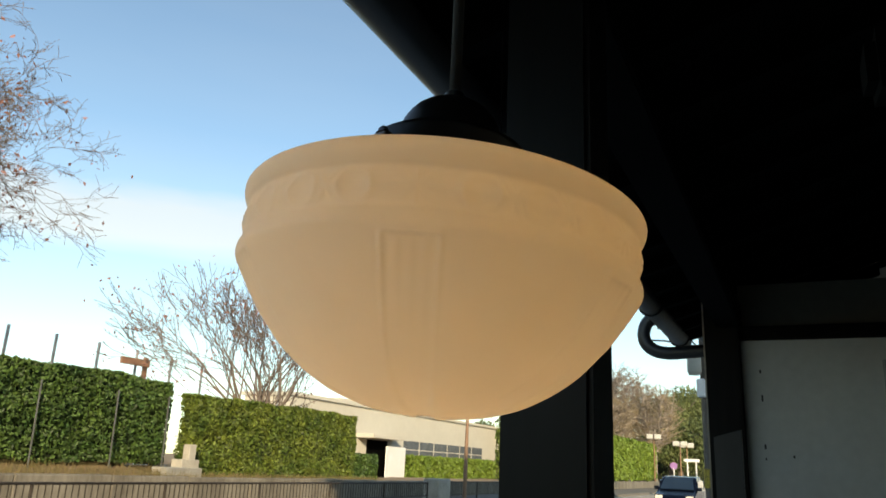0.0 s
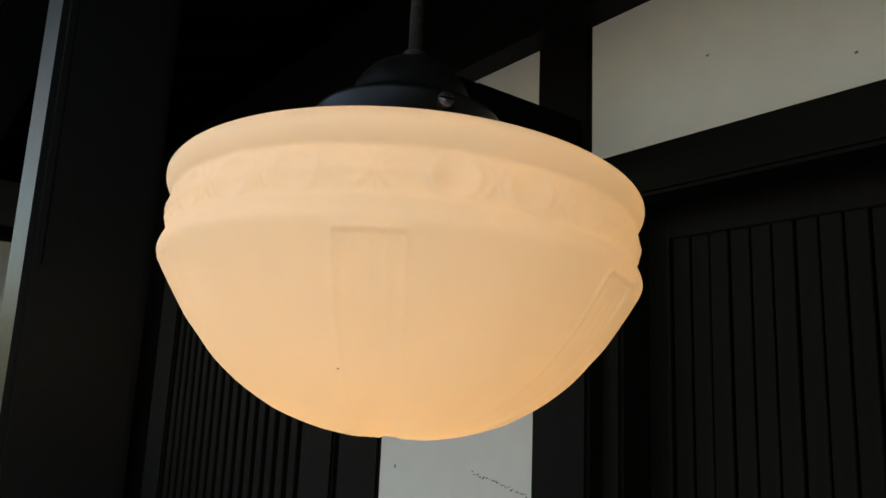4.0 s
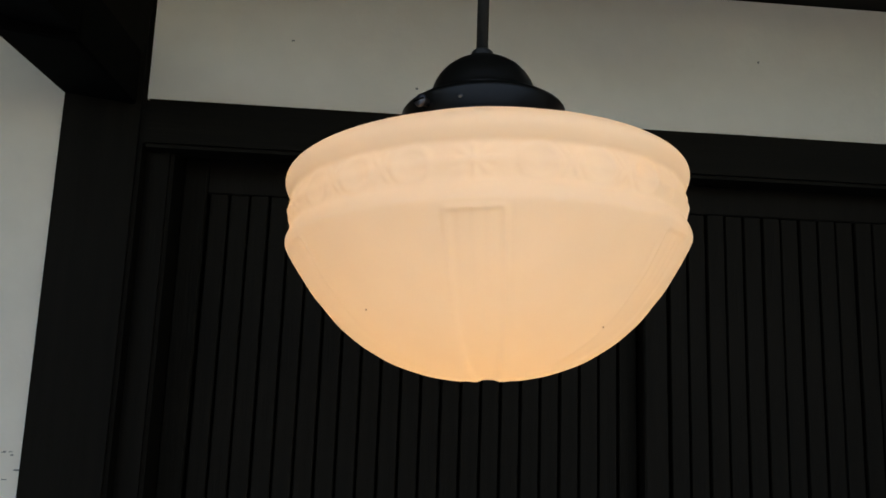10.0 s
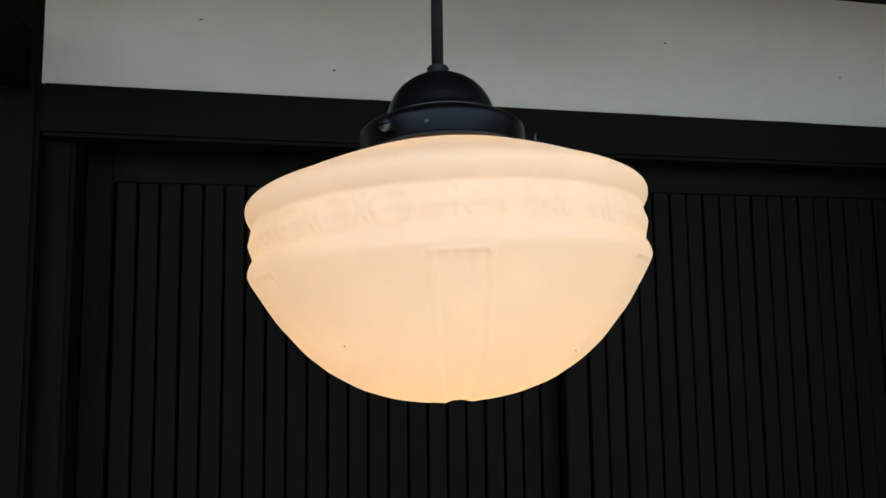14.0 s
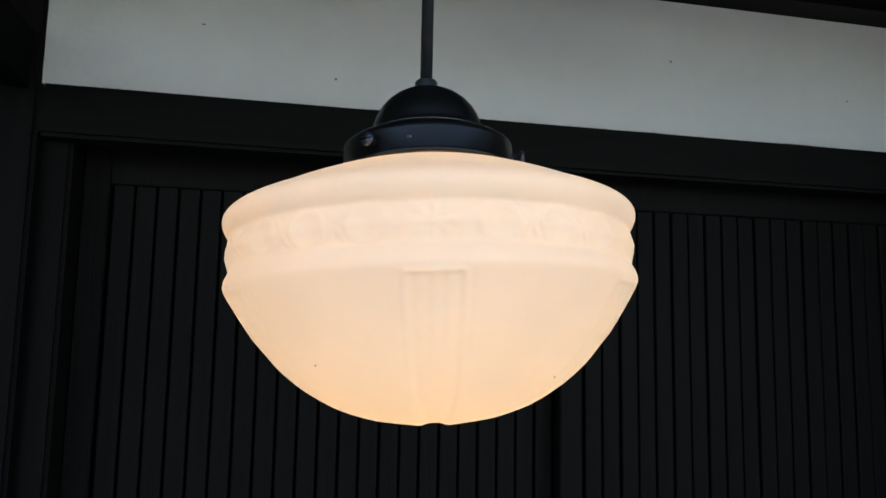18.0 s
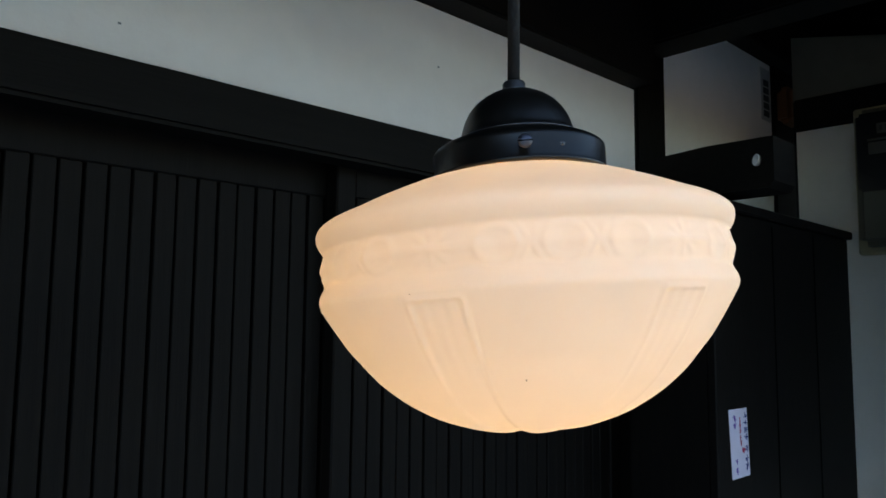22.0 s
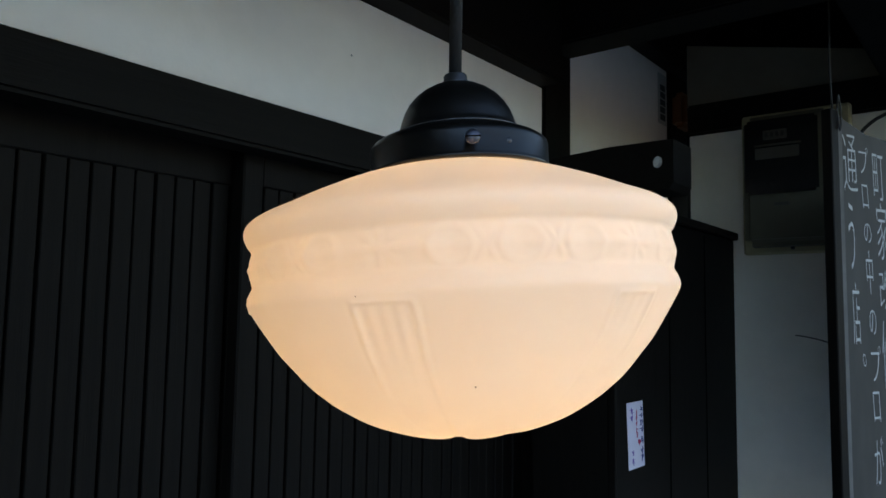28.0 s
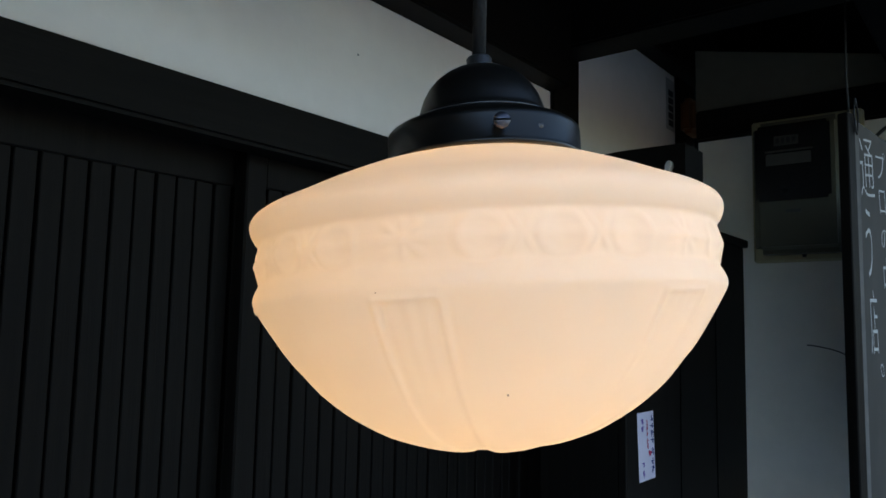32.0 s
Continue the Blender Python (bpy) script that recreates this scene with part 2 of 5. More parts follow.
M_ASPHALT = material("asphalt", (0.42, 0.385, 0.32), 0.9, vary=0.22, scale=1.2, bump=0.6, bump_scale=60, spec=0.25)
M_PAVING = material("pavement_concrete", (0.60, 0.565, 0.505), 0.9, vary=0.15, scale=1.5, bump=0.4, bump_scale=40, spec=0.2)
M_BLOCK = material("paving_block_concrete", (0.60, 0.565, 0.505), 0.9, vary=0.14, scale=2, bump=0.4, bump_scale=40, spec=0.2)
M_KERB = material("kerb_concrete", (0.42, 0.39, 0.33), 0.9, vary=0.2, scale=3, bump=0.4, bump_scale=40)
M_KERB_PALE = material("pale_kerb_concrete", (0.64, 0.60, 0.53), 0.9, vary=0.18, scale=3, bump=0.4, bump_scale=40)
M_SLOT = material("dark_slot_strip", (0.10, 0.098, 0.09), 0.9, vary=0.25, scale=8)
M_RETAIN = material("stained_concrete", (0.26, 0.235, 0.19), 0.9, vary=0.0, second=(0.10, 0.085, 0.065), scale=0.8, stretch=(1.6, 1.6, 0.5), bump=0.4, bump_scale=20)
M_PAINT = material("road_paint", (0.72, 0.72, 0.70), 0.8, second=(0.35, 0.35, 0.34), scale=6, ramp=(0.5, 0.75))
M_IRON = material("manhole_iron", (0.40, 0.41, 0.42), 0.7, 0.3, vary=0.25, scale=20, bump=0.5, bump_scale=60)
M_IRON_DARK = material("worn_dark_iron", (0.33, 0.325, 0.31), 0.75, 0.1, second=(0.44, 0.43, 0.41), scale=14, bump=0.5, bump_scale=60)
M_RAIL = material("brown_railing_paint", (0.045, 0.034, 0.026), 0.6, 0.2, vary=0.2, scale=10)
M_HEDGE = material("hedge_leaves", (0.028, 0.066, 0.018), 0.55, second=(0.085, 0.14, 0.03), scale=1.3, island=0.6, spec=0.35)
M_HEDGE_YELLOW = material("yellowing_hedge_leaves", (0.04, 0.08, 0.016), 0.55, second=(0.15, 0.18, 0.03), scale=1.3, island=0.6, spec=0.35)
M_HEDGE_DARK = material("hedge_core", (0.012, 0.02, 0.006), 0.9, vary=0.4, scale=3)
M_HEDGE_LIGHT = material("conifer_hedge", (0.09, 0.16, 0.02), 0.6, second=(0.15, 0.21, 0.03), scale=0.5, island=0.35)
M_SOIL = material("leafy_soil", (0.24, 0.15, 0.075), 0.95, second=(0.36, 0.25, 0.14), scale=3, bump=0.5)
M_STRAW = material("dry_straw", (0.30, 0.21, 0.10), 0.9, second=(0.16, 0.15, 0.05), scale=0.8, island=0.4)
M_BARK = material("grey_bark", (0.17, 0.135, 0.115), 0.9, vary=0.3, scale=4, bump=0.5, bump_scale=20)
M_RUST_LEAF = material("rusty_leaves", (0.27, 0.125, 0.10), 0.7, vary=0.3, scale=2, island=0.4)
M_FAR_LEAF = material("far_evergreen", (0.06, 0.09, 0.03), 0.7, second=(0.13, 0.15, 0.05), scale=0.3, island=0.4)
M_FAR_TWIG = material("far_bare_twigs", (0.31, 0.26, 0.225), 0.9, vary=0.25, scale=0.5, island=0.3)
M_NET = material("galvanised_post", (0.33, 0.34, 0.35), 0.5, 0.5, vary=0.15, scale=5)
M_FENCE = material("dark_fence_post", (0.10, 0.105, 0.10), 0.6, 0.2, vary=0.2, scale=5)
M_HOOP = material("rusty_hoop_board", (0.36, 0.19, 0.12), 0.7, vary=0.3, scale=4)
M_BUILD = material("cream_wall", (0.54, 0.51, 0.44), 0.9, vary=0.06, scale=0.2)
M_WHITE = material("white_paint", (0.8, 0.8, 0.8), 0.6, vary=0.04, scale=2)
M_WINDOW = material("far_window_glass", (0.12, 0.14, 0.16), 0.15, vary=0.3, scale=1)
M_POLE_BROWN = material("brown_pole_paint", (0.26, 0.15, 0.09), 0.6, vary=0.2, scale=3)
M_POLE = material("concrete_pole", (0.13, 0.112, 0.095), 0.9, vary=0.15, scale=3)
M_YELLOW = material("yellow_band", (0.42, 0.30, 0.04), 0.7, second=(0.06, 0.055, 0.04), scale=9, ramp=(0.5, 0.62))
M_CAR = material("dark_car_paint", (0.012, 0.016, 0.032), 0.2, 0.3, vary=0.15, scale=10)
M_CARGLASS = material("car_glass", (0.10, 0.125, 0.14), 0.06, vary=0.1, scale=3)
M_TYRE = material("tyre_rubber", (0.018, 0.018, 0.018), 0.8, vary=0.2, scale=20)
M_PLATE = material("yellow_plate", (0.8, 0.62, 0.03), 0.5, vary=0.05, scale=30)
M_HEADLAMP = glow_material("lit_headlamp", (1.0, 0.82, 0.62), 0.55)
M_RED_LAMP = glow_material("red_signal", (1.0, 0.03, 0.02), 4.0)
M_RED = material("red_enamel", (0.62, 0.02, 0.02), 0.35, vary=0.08, scale=40)
M_STICKER = material("white_sticker", (0.7, 0.72, 0.74), 0.45, vary=0.05, scale=60)
M_INK_BLUE = material("blue_ink", (0.05, 0.07, 0.25), 0.8)
M_INK_PURPLE = material("purple_ink", (0.18, 0.08, 0.4), 0.8)
M_INK_RED = material("red_ink", (0.55, 0.05, 0.12), 0.8)
M_PAPER = material("lilac_paper", (0.78, 0.72, 0.84), 0.9, vary=0.04, scale=40)
M_ORANGE = material("orange_lens", (0.22, 0.075, 0.02), 0.4, vary=0.15, scale=30)
M_METER = material("meter_case", (0.082, 0.078, 0.052), 0.6, vary=0.1, scale=12)
M_METER_BOARD = material("cream_meter_board", (0.42, 0.37, 0.22), 0.7, vary=0.12, scale=9, bump=0.1)
M_METER_DIAL = material("meter_dial", (0.045, 0.044, 0.040), 0.5, vary=0.1, scale=40)
M_METER_DARK = material("meter_window", (0.012, 0.012, 0.013), 0.15, vary=0.3, scale=20)
# warm tint in this wall colour stands in for light bounced off the road
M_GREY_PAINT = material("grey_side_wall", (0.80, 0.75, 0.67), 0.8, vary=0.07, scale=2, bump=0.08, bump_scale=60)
M_BOARD = material("chalkboard", (0.036, 0.032, 0.027), 0.75, second=(0.09, 0.082, 0.07), scale=3, stretch=(1, 1, 0.35), ramp=(0.42, 0.8))
M_CHALK = material("chalk", (0.52, 0.52, 0.50), 0.95, vary=0.25, scale=200)
M_BAG = material("white_sack", (0.62, 0.62, 0.62), 0.6, vary=0.12, scale=8, bump=0.3, bump_scale=15)
M_PANEL_GREY = material("weathered_metal_box", (0.30, 0.30, 0.29), 0.6, vary=0.15, scale=6)
M_CABINET = material("old_cabinet_steel", (0.12, 0.118, 0.105), 0.7, vary=0.2, scale=6)
M_TRANSFORMER = material("grey_transformer_paint", (0.36, 0.37, 0.34), 0.6, vary=0.1, scale=4)
M_TWIG_WARM = material("far_brown_twigs", (0.33, 0.26, 0.165), 0.9, vary=0.25, scale=0.5, island=0.3)
M_SIGN_DISC = material("faded_sign_disc", (0.35, 0.18, 0.42), 0.5, vary=0.1, scale=5)
M_WIRE = material("overhead_cable", (0.03, 0.035, 0.05), 0.6)
M_TILE = material("roof_tile", (0.07, 0.075, 0.08), 0.5, vary=0.3, scale=3)


# ---- mesh helpers ----
def part(name, bm, mat, parent=None, label="", smooth=False):
    me = bpy.data.meshes.new(name)
    if smooth:
        for f in bm.faces:
            f.smooth = True
    bm.to_mesh(me)
    bm.free()
    me.materials.append(mat)
    ob = new(name, me)
    if parent:
        ob.parent = parent
    if label:
        ob["label"] = label
    return ob


def holder(name, at=(0, 0, 0)):
    ob = new(name)
    ob.location = at
    ob.empty_display_size = 0.05
    return ob


def thing(ob, label, category, group="", kind=""):
    return tagged(ob, label, category, group, kind)


def box(x0, x1, y0, y1, z0, z1, bevel=0.0, bm=None, seg=1):
    own = bm is None
    b = bmesh.new() if own else bm
    r = bmesh.ops.create_cube(b, size=1)
    bmesh.ops.scale(b, vec=(x1 - x0, y1 - y0, z1 - z0), verts=r["verts"])
    bmesh.ops.translate(b, vec=((x0 + x1) / 2, (y0 + y1) / 2, (z0 + z1) / 2), verts=r["verts"])
    if bevel:
        es = list({e for v in r["verts"] for e in v.link_edges})
        bmesh.ops.bevel(b, geom=es, offset=bevel, segments=seg, affect="EDGES")
    return b


def tube(points, radii, sides=8, bm=None, caps=True):
    """A tube along a line of points, with a radius at each."""
    b = bmesh.new() if bm is None else bm
    pts = [Vector(p) for p in points]
    if not hasattr(radii, "__len__"):
        radii = [radii] * len(pts)
    rings = []
    for i, p in enumerate(pts):
        d = (pts[min(i + 1, len(pts) - 1)] - pts[max(i - 1, 0)]).normalized()
        a = d.orthogonal().normalized() if i == 0 else (a - d * a.dot(d)).normalized()
        c = d.cross(a)
        rings.append([b.verts.new(p + (a * math.cos(2 * math.pi * k / sides) + c * math.sin(2 * math.pi * k / sides)) * radii[i]) for k in range(sides)])
    for r0, r1 in zip(rings, rings[1:]):
        for k in range(sides):
            b.faces.new((r0[k], r0[(k + 1) % sides], r1[(k + 1) % sides], r1[k]))
    if caps:
        b.faces.new(rings[0][::-1])
        b.faces.new(rings[-1])
    return b


def smooth_line(pts, steps=4):
    """A curve that glides through the given points."""
    v = [Vector(p) for p in pts]
    v = [v[0] * 2 - v[1]] + v + [v[-1] * 2 - v[-2]]
    line = []
    for a, b_, c, d in zip(v, v[1:], v[2:], v[3:]):
        for k in range(steps):
            u = k / steps
            line.append(0.5 * (2 * b_ + (c - a) * u + (2 * a - 5 * b_ + 4 * c - d) * u ** 2 + (3 * b_ - a - 3 * c + d) * u ** 3))
    return line + [v[-2]]


def lathe(profile, steps=64, bm=None, closed_top=False, closed_bottom=False):
    """A turned form from (radius, height) pairs, top to bottom."""
    b = bmesh.new() if bm is None else bm
    rings = []
    for r, z in profile:
        if r < 1e-6:
            rings.append([b.verts.new((0, 0, z))])
        else:
            rings.append([b.verts.new((r * math.cos(2 * math.pi * k / steps), r * math.sin(2 * math.pi * k / steps), z)) for k in range(steps)])
    for a, c in zip(rings, rings[1:]):
        for k in range(steps):
            j = (k + 1) % steps
            if len(a) == 1:
                b.faces.new((a[0], c[k], c[j]))
            elif len(c) == 1:
                b.faces.new((a[k], c[0], a[j]))
            else:
                b.faces.new((a[k], c[k], c[j], a[j]))
    return b


def lettering(text, size, mat, name, parent, m, label="", thin=0.0):
    """Flat writing as a mesh, from the built-in font."""
    cu = bpy.data.curves.new(name, "FONT")
    cu.body, cu.size, cu.align_x, cu.align_y, cu.resolution_u = text, size, "CENTER", "CENTER", 3
    cu.offset = -thin
    tmp = new("tmp_text", cu)
    dg = bpy.context.evaluated_depsgraph_get()
    me = bpy.data.meshes.new_from_object(tmp.evaluated_get(dg))
    bpy.data.objects.remove(tmp)
    bpy.data.curves.remove(cu)
    me.materials.clear()
    me.materials.append(mat)
    ob = new(name, me)
    ob.parent = parent
    ob.matrix_basis = m
    if label:
        ob["label"] = label
    return ob


# ---- ground and street ----
PAVE_Z, ROAD_Z = 0.0, -0.06
KERB_Y0, KERB_Y1 = -3.48, -2.76


def slab(name, x0, x1, y0, y1, z, mat, label, category, thick=0.3):
    return thing(part(name, box(x0, x1, y0, y1, z - thick, z), mat), label, category, kind="structure")


slab("ground", -1500, 600, -1200, 900, -0.6, M_SOIL, "brown bare earth under the whole street", "ground", 1.0)
slab("pavement", -260, 60, KERB_Y1, 12, PAVE_Z, M_PAVING, "grey concrete pavement along the old house", "pavement", 0.4)
slab("road", -260, 60, -11.2, KERB_Y0, ROAD_Z, M_ASPHALT, "grey asphalt road with worn white markings", "road", 0.4)
slab("far_pavement", -260, 60, -15.0, -11.2, 0.08, M_FAR_PAVE, "pale far pavement behind a brown railing", "pavement", 0.5)

kerb = holder("kerb")
thing(kerb, "weathered concrete kerb with drain slots beside the road", "kerb", kind="structure")
for i in range(40):
    x1 = 12 - i * 1.5
    b = box(x1 - 1.49, x1, KERB_Y0, KERB_Y1, ROAD_Z - 0.2, 0.05, 0.025)
    part("kerb_stone", b, M_KERB_PALE, kerb)
# strips stand proud of the kerb; the slots' inner shade is their colour
for xa, xb in ((-9.35, -5.5), (-23.6, -12.4), (-40.0, -26.0)):
    b = box(xa, xb, -3.10, -2.93, 0.012, 0.054)
    for v in b.verts:
        if v.co.x > xb - 0.01 and v.co.y < -3:
            v.co.x -= 0.9
    part("drain_slot", b, M_SLOT, kerb, "dark strip standing in for a recessed drain slot")
part("kerb_joint", box(-60, 12, -2.757, -2.735, -0.01, 0.005), M_SLOT, kerb, "thin dark joint")

far_kerb = holder("far_kerb")
thing(far_kerb, "low grey kerb on the far side of the road", "kerb", kind="structure")
for i in range(36):
    part("kerb_stone", box(8 - i * 2 - 1.99, 8 - i * 2, -11.35, -11.05, ROAD_Z - 0.2, 0.1, 0.03), M_FAR_PAVE, far_kerb)

def road_mark(x0, x1, y0, y1):
    ob = part("road_marking", box(x0, x1, y0, y1, ROAD_Z - 0.01, ROAD_Z + 0.006), M_PAINT)
    return thing(ob, "worn white painted dash on the asphalt", "road marking", "centre line dashes")


for i in range(24):
    x = -3.6 - i * 2.05
    road_mark(x - 0.72, x, -8.42, -8.2)
    if i > 2:
        road_mark(x - 1.95, x - 1.45, -7.48, -7.30)
for i in range(20):
    x = -26.2 - i
    for k, y in enumerate((-8.0, -7.72, -7.05)):
        road_mark(x - 0.34 * k - 0.55, x - 0.34 * k, y, y + 0.17)
b = bmesh.new()
low = [b.verts.new((x, y, ROAD_Z - 0.01)) for x, y in ((-24.3, -5.36), (-24.3, -5.52), (-26.0, -5.62), (-26.2, -6.05), (-28.5, -5.50), (-26.2, -5.06), (-26.0, -5.42))]
g = bmesh.ops.extrude_face_region(b, geom=[b.faces.new(low)])
bmesh.ops.translate(b, vec=(0, 0, 0.016), verts=[v for v in g["geom"] if isinstance(v, bmesh.types.BMVert)])
bmesh.ops.recalc_face_normals(b, faces=b.faces)
thing(part("road_arrow", b, M_PAINT), "worn white painted arrow on the asphalt", "road marking")
for mx, my, r in ((-10.9, -5.75, 0.36), (-6.0, -5.1, 0.42)):
    b = lathe([(0, 0.012), (r * 0.82, 0.012), (r * 0.84, 0.006), (r * 0.88, 0.006), (r * 0.9, 0.013), (r, 0.013), (r, -0.02)], 40)
    ob = part("manhole_cover", b, M_IRON if r < 0.4 else M_IRON_DARK)
    ob.location = (mx, my, ROAD_Z)
    thing(ob, "round grey iron manhole cover in the asphalt", "manhole cover")

# retaining wall across the road
wall_far = holder("retaining_wall")
thing(wall_far, "stained low concrete retaining wall across the road", "wall", kind="structure")
for i in range(54):
    x1 = 10 - i * 2.6
    part("wall_block", box(x1 - 2.585, x1, -15.4, -15.0, -0.2, max(0.72, 0.96 + 0.0072 * x1) + 0.012 * math.sin(i * 1.7), 0.03), M_RETAIN, wall_far)
b = bmesh.new()
nx, ny = 60, 6
grid = [[b.verts.new((12 - i * 1.5, -15.3 - j * 0.55, max(0.68, 0.90 + 0.0072 * (12 - i * 1.5)) + (0.13 if i < 19 else 0.015) * j + 0.07 * noise.noise((i * 0.7, j * 0.9, 0)))) for j in range(ny)] for i in range(nx)]
for i in range(nx - 1):
    for j in range(ny - 1):
        b.faces.new((grid[i][j], grid[i][j + 1], grid[i + 1][j + 1], grid[i + 1][j]))
bank = part("earth_bank", b, M_SOIL, smooth=True)
thing(bank, "brown earth bank with dry leaves under the hedges", "earth bank", kind="structure")
slab("upper_ground", -28, 60, -28, -17.9, 1.05, M_SOIL, "bare raised ground behind the hedges", "ground", 0.9)
slab("school_yard", -400, 60, -400, -15.4, 0.2, M_SOIL, "bare school ground above the road", "ground", 0.6)

# far brown railing
RAIL_Y = -13.5


def railing(x_hi, x_lo):
    r = holder("railing", (0, 0, 0))
    thing(r, "brown painted steel railing along the far pavement", "railing", "far railings")
    part("top_rail", tube([(x_hi, RAIL_Y, 0.79), (x_lo, RAIL_Y, 0.75)], 0.028, 8), M_RAIL, r)
    part("bottom_rail", tube([(x_hi, RAIL_Y, 0.26), (x_lo, RAIL_Y, 0.26)], 0.02, 8), M_RAIL, r)
    npost = max(1, round((x_hi - x_lo) / 3.5))
    for i in range(npost + 1):
        x = x_hi - (x_hi - x_lo) * i / npost
        part("post", tube([(x, RAIL_Y, 0.05), (x, RAIL_Y, 0.79)], 0.035, 8), M_RAIL, r)
    k = int((x_hi - x_lo) / 0.16)
    proto = part("baluster", box(-0.008, 0.008, RAIL_Y - 0.008, RAIL_Y + 0.008, 0.27, 0.765), M_RAIL, r)
    proto.location = (x_hi - 0.16, 0, 0)
    for i in range(2, k):
        q_ = new("baluster", proto.data)
        q_.parent = r
        q_.location = (x_hi - i * 0.16, 0, 0)


railing(4, -27.7)
railing(-29.5, -60)
ob = part("gate_pier", box(-29.3, -28.1, -13.9, -13.2, 0.06, 0.92, 0.03), M_KERB)
thing(ob, "squat pale concrete pier between the railings", "pier")


def leaf_cloud(bm, count, place, size, rnd):
    """Small two-triangle leaves, each bent and turned by chance."""
    for _ in range(count):
        p = Vector(place(rnd))
        d = Vector((rnd.uniform(-1, 1), rnd.uniform(-1, 1), rnd.uniform(-0.7, 1))).normalized()
        e = d.orthogonal().normalized()
        e.rotate(Matrix.Rotation(rnd.uniform(0, 6.28), 3, d))
        f = d.cross(e)
        s = size * rnd.uniform(0.6, 1.3)
        v = [bm.verts.new(p + e * s), bm.verts.new(p + f * s * 0.45 + d * s * 0.15), bm.verts.new(p - e * s * 0.8), bm.verts.new(p - f * s * 0.45 + d * s * 0.15)]
        bm.faces.new((v[0], v[1], v[2]))
        bm.faces.new((v[0], v[2], v[3]))


def hedge(x0, x1, y0, y1, z0, z1, mat, label, count, size, seed, rough=0.12):
    rnd = random.Random(seed)
    h = holder("hedge")
    thing(h, label, "hedge")
    # solid box; the hedge's inner shade is put into its dark green
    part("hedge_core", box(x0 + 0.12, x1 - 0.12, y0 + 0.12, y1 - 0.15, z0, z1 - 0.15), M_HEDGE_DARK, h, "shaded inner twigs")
    area = [((x1 - x0) * (z1 - z0), 0), ((x1 - x0) * (y1 - y0), 1), ((y1 - y0) * (z1 - z0), 2), ((y1 - y0) * (z1 - z0), 3)]
    total = sum(a for a, _ in area)

    def place(r):
        k = r.random() * total
        for a, face in area:
            if k < a:
                break
            k -= a
        u, v = r.random(), r.random()
        j = -abs(r.gauss(0, rough))
        if face == 0:
            x, y, z = x0 + u * (x1 - x0), y1 + j, z0 + v * (z1 - z0)
        elif face == 1:
            x, y, z = x0 + u * (x1 - x0), y0 + v * (y1 - y0), z1 + j
        elif face == 2:
            x, y, z = x1 + j, y0 + u * (y1 - y0), z0 + v * (z1 - z0)
        else:
            x, y, z = x0 - j, y0 + u * (y1 - y0), z0 + v * (z1 - z0)
        o = 0.13 * noise.noise((x * 0.9, y * 0.9, z * 1.1))
        return (x, y + o, z + 0.8 * o)
    b = bmesh.new()
    leaf_cloud(b, count, place, size, rnd)
    tagged(part("leaves", b, mat, h), kind="stuff")
    return h


hedge(-16.2, -3.0, -17.4, -16.2, 1.15, 3.42, M_HEDGE, "clipped dark green hedge behind a wire fence", 46000, 0.075, 1)
hedge(-26.3, -17.05, -16.75, -16.1, 0.72, 3.2, M_HEDGE_YELLOW, "clipped yellow-green hedge on the earth bank", 42000, 0.075, 2, 0.16)
hedge(-28.4, -26.2, -17.2, -16.3, 0.68, 1.72, M_HEDGE, "low rounded green shrub beside the hedge", 5000, 0.1, 3)
hedge(-90, -59.3, -31.6, -30.6, 0.15, 2.05, M_HEDGE_LIGHT, "low yellow-green hedge before the cream building", 9000, 0.25, 4)
hedge(-94, -51.5, -17.5, -15.8, 0.9, 4.75, M_HEDGE_LIGHT, "tall clipped light green hedge beside the road", 24000, 0.28, 5, 0.2)
hedge(-51.6, -48.0, -17.3, -15.8, 0.7, 4.3, M_HEDGE_YELLOW, "loose yellow-green bush beside the clipped hedge", 9000, 0.17, 7, 0.3)
hedge(-48.0, -44.6, -17.1, -15.9, 0.7, 3.75, M_HEDGE_YELLOW, "loose yellow-green bush beside the clipped hedge", 8000, 0.17, 8, 0.3)


rnd = random.Random(21)
b = bmesh.new()
for _ in range(9000):
    x, y = rnd.uniform(-27.5, -3.0), -15.35 - abs(rnd.gauss(0, 0.45))
    z, hgt = max(0.68, 0.90 + 0.0072 * x) + (-15.3 - y) * (0.24 if x > -16.5 else 0.03), rnd.uniform(0.06, 0.24)
    lx, ly = rnd.gauss(0, 0.06), rnd.gauss(0, 0.06)
    v = [b.verts.new(p) for p in ((x - 0.008, y, z - 0.05), (x + 0.008, y, z - 0.05), (x + lx, y + ly, z + hgt))]
    b.faces.new(v)
thing(part("dry_grass", b, M_STRAW), "dry straw-coloured grass along the earth bank", "grass", kind="stuff")

# wire fence posts and high net posts
for i, x in enumerate((-4.6, -8.2, -11.8, -14.1, -15.9)):
    ob = part("fence_post", tube([(x, -16.0, 1.0), (x + 0.05, -16.0, 3.0)], 0.022, 8), M_FENCE)
    thing(ob, "thin grey steel fence post before the hedge", "fence post", "hedge fence posts")
for i in range(11):
    x = -13.4 - i * 2.05
    ob = part("net_post", tube([(x, -26, 1.0 if x > -28 else 0.15), (x, -26, 5.75)], 0.06, 8), M_NET)
    thing(ob, "tall grey steel post of a sports net", "net post", "sports net posts")
ob = part("net_wire", tube([(-23.6, -26, 5.6), (-34, -26, 5.6)], 0.02, 5), M_NET)
thing(ob, "thin grey top wire of the sports net", "wire")
hoop = holder("basketball_stand")
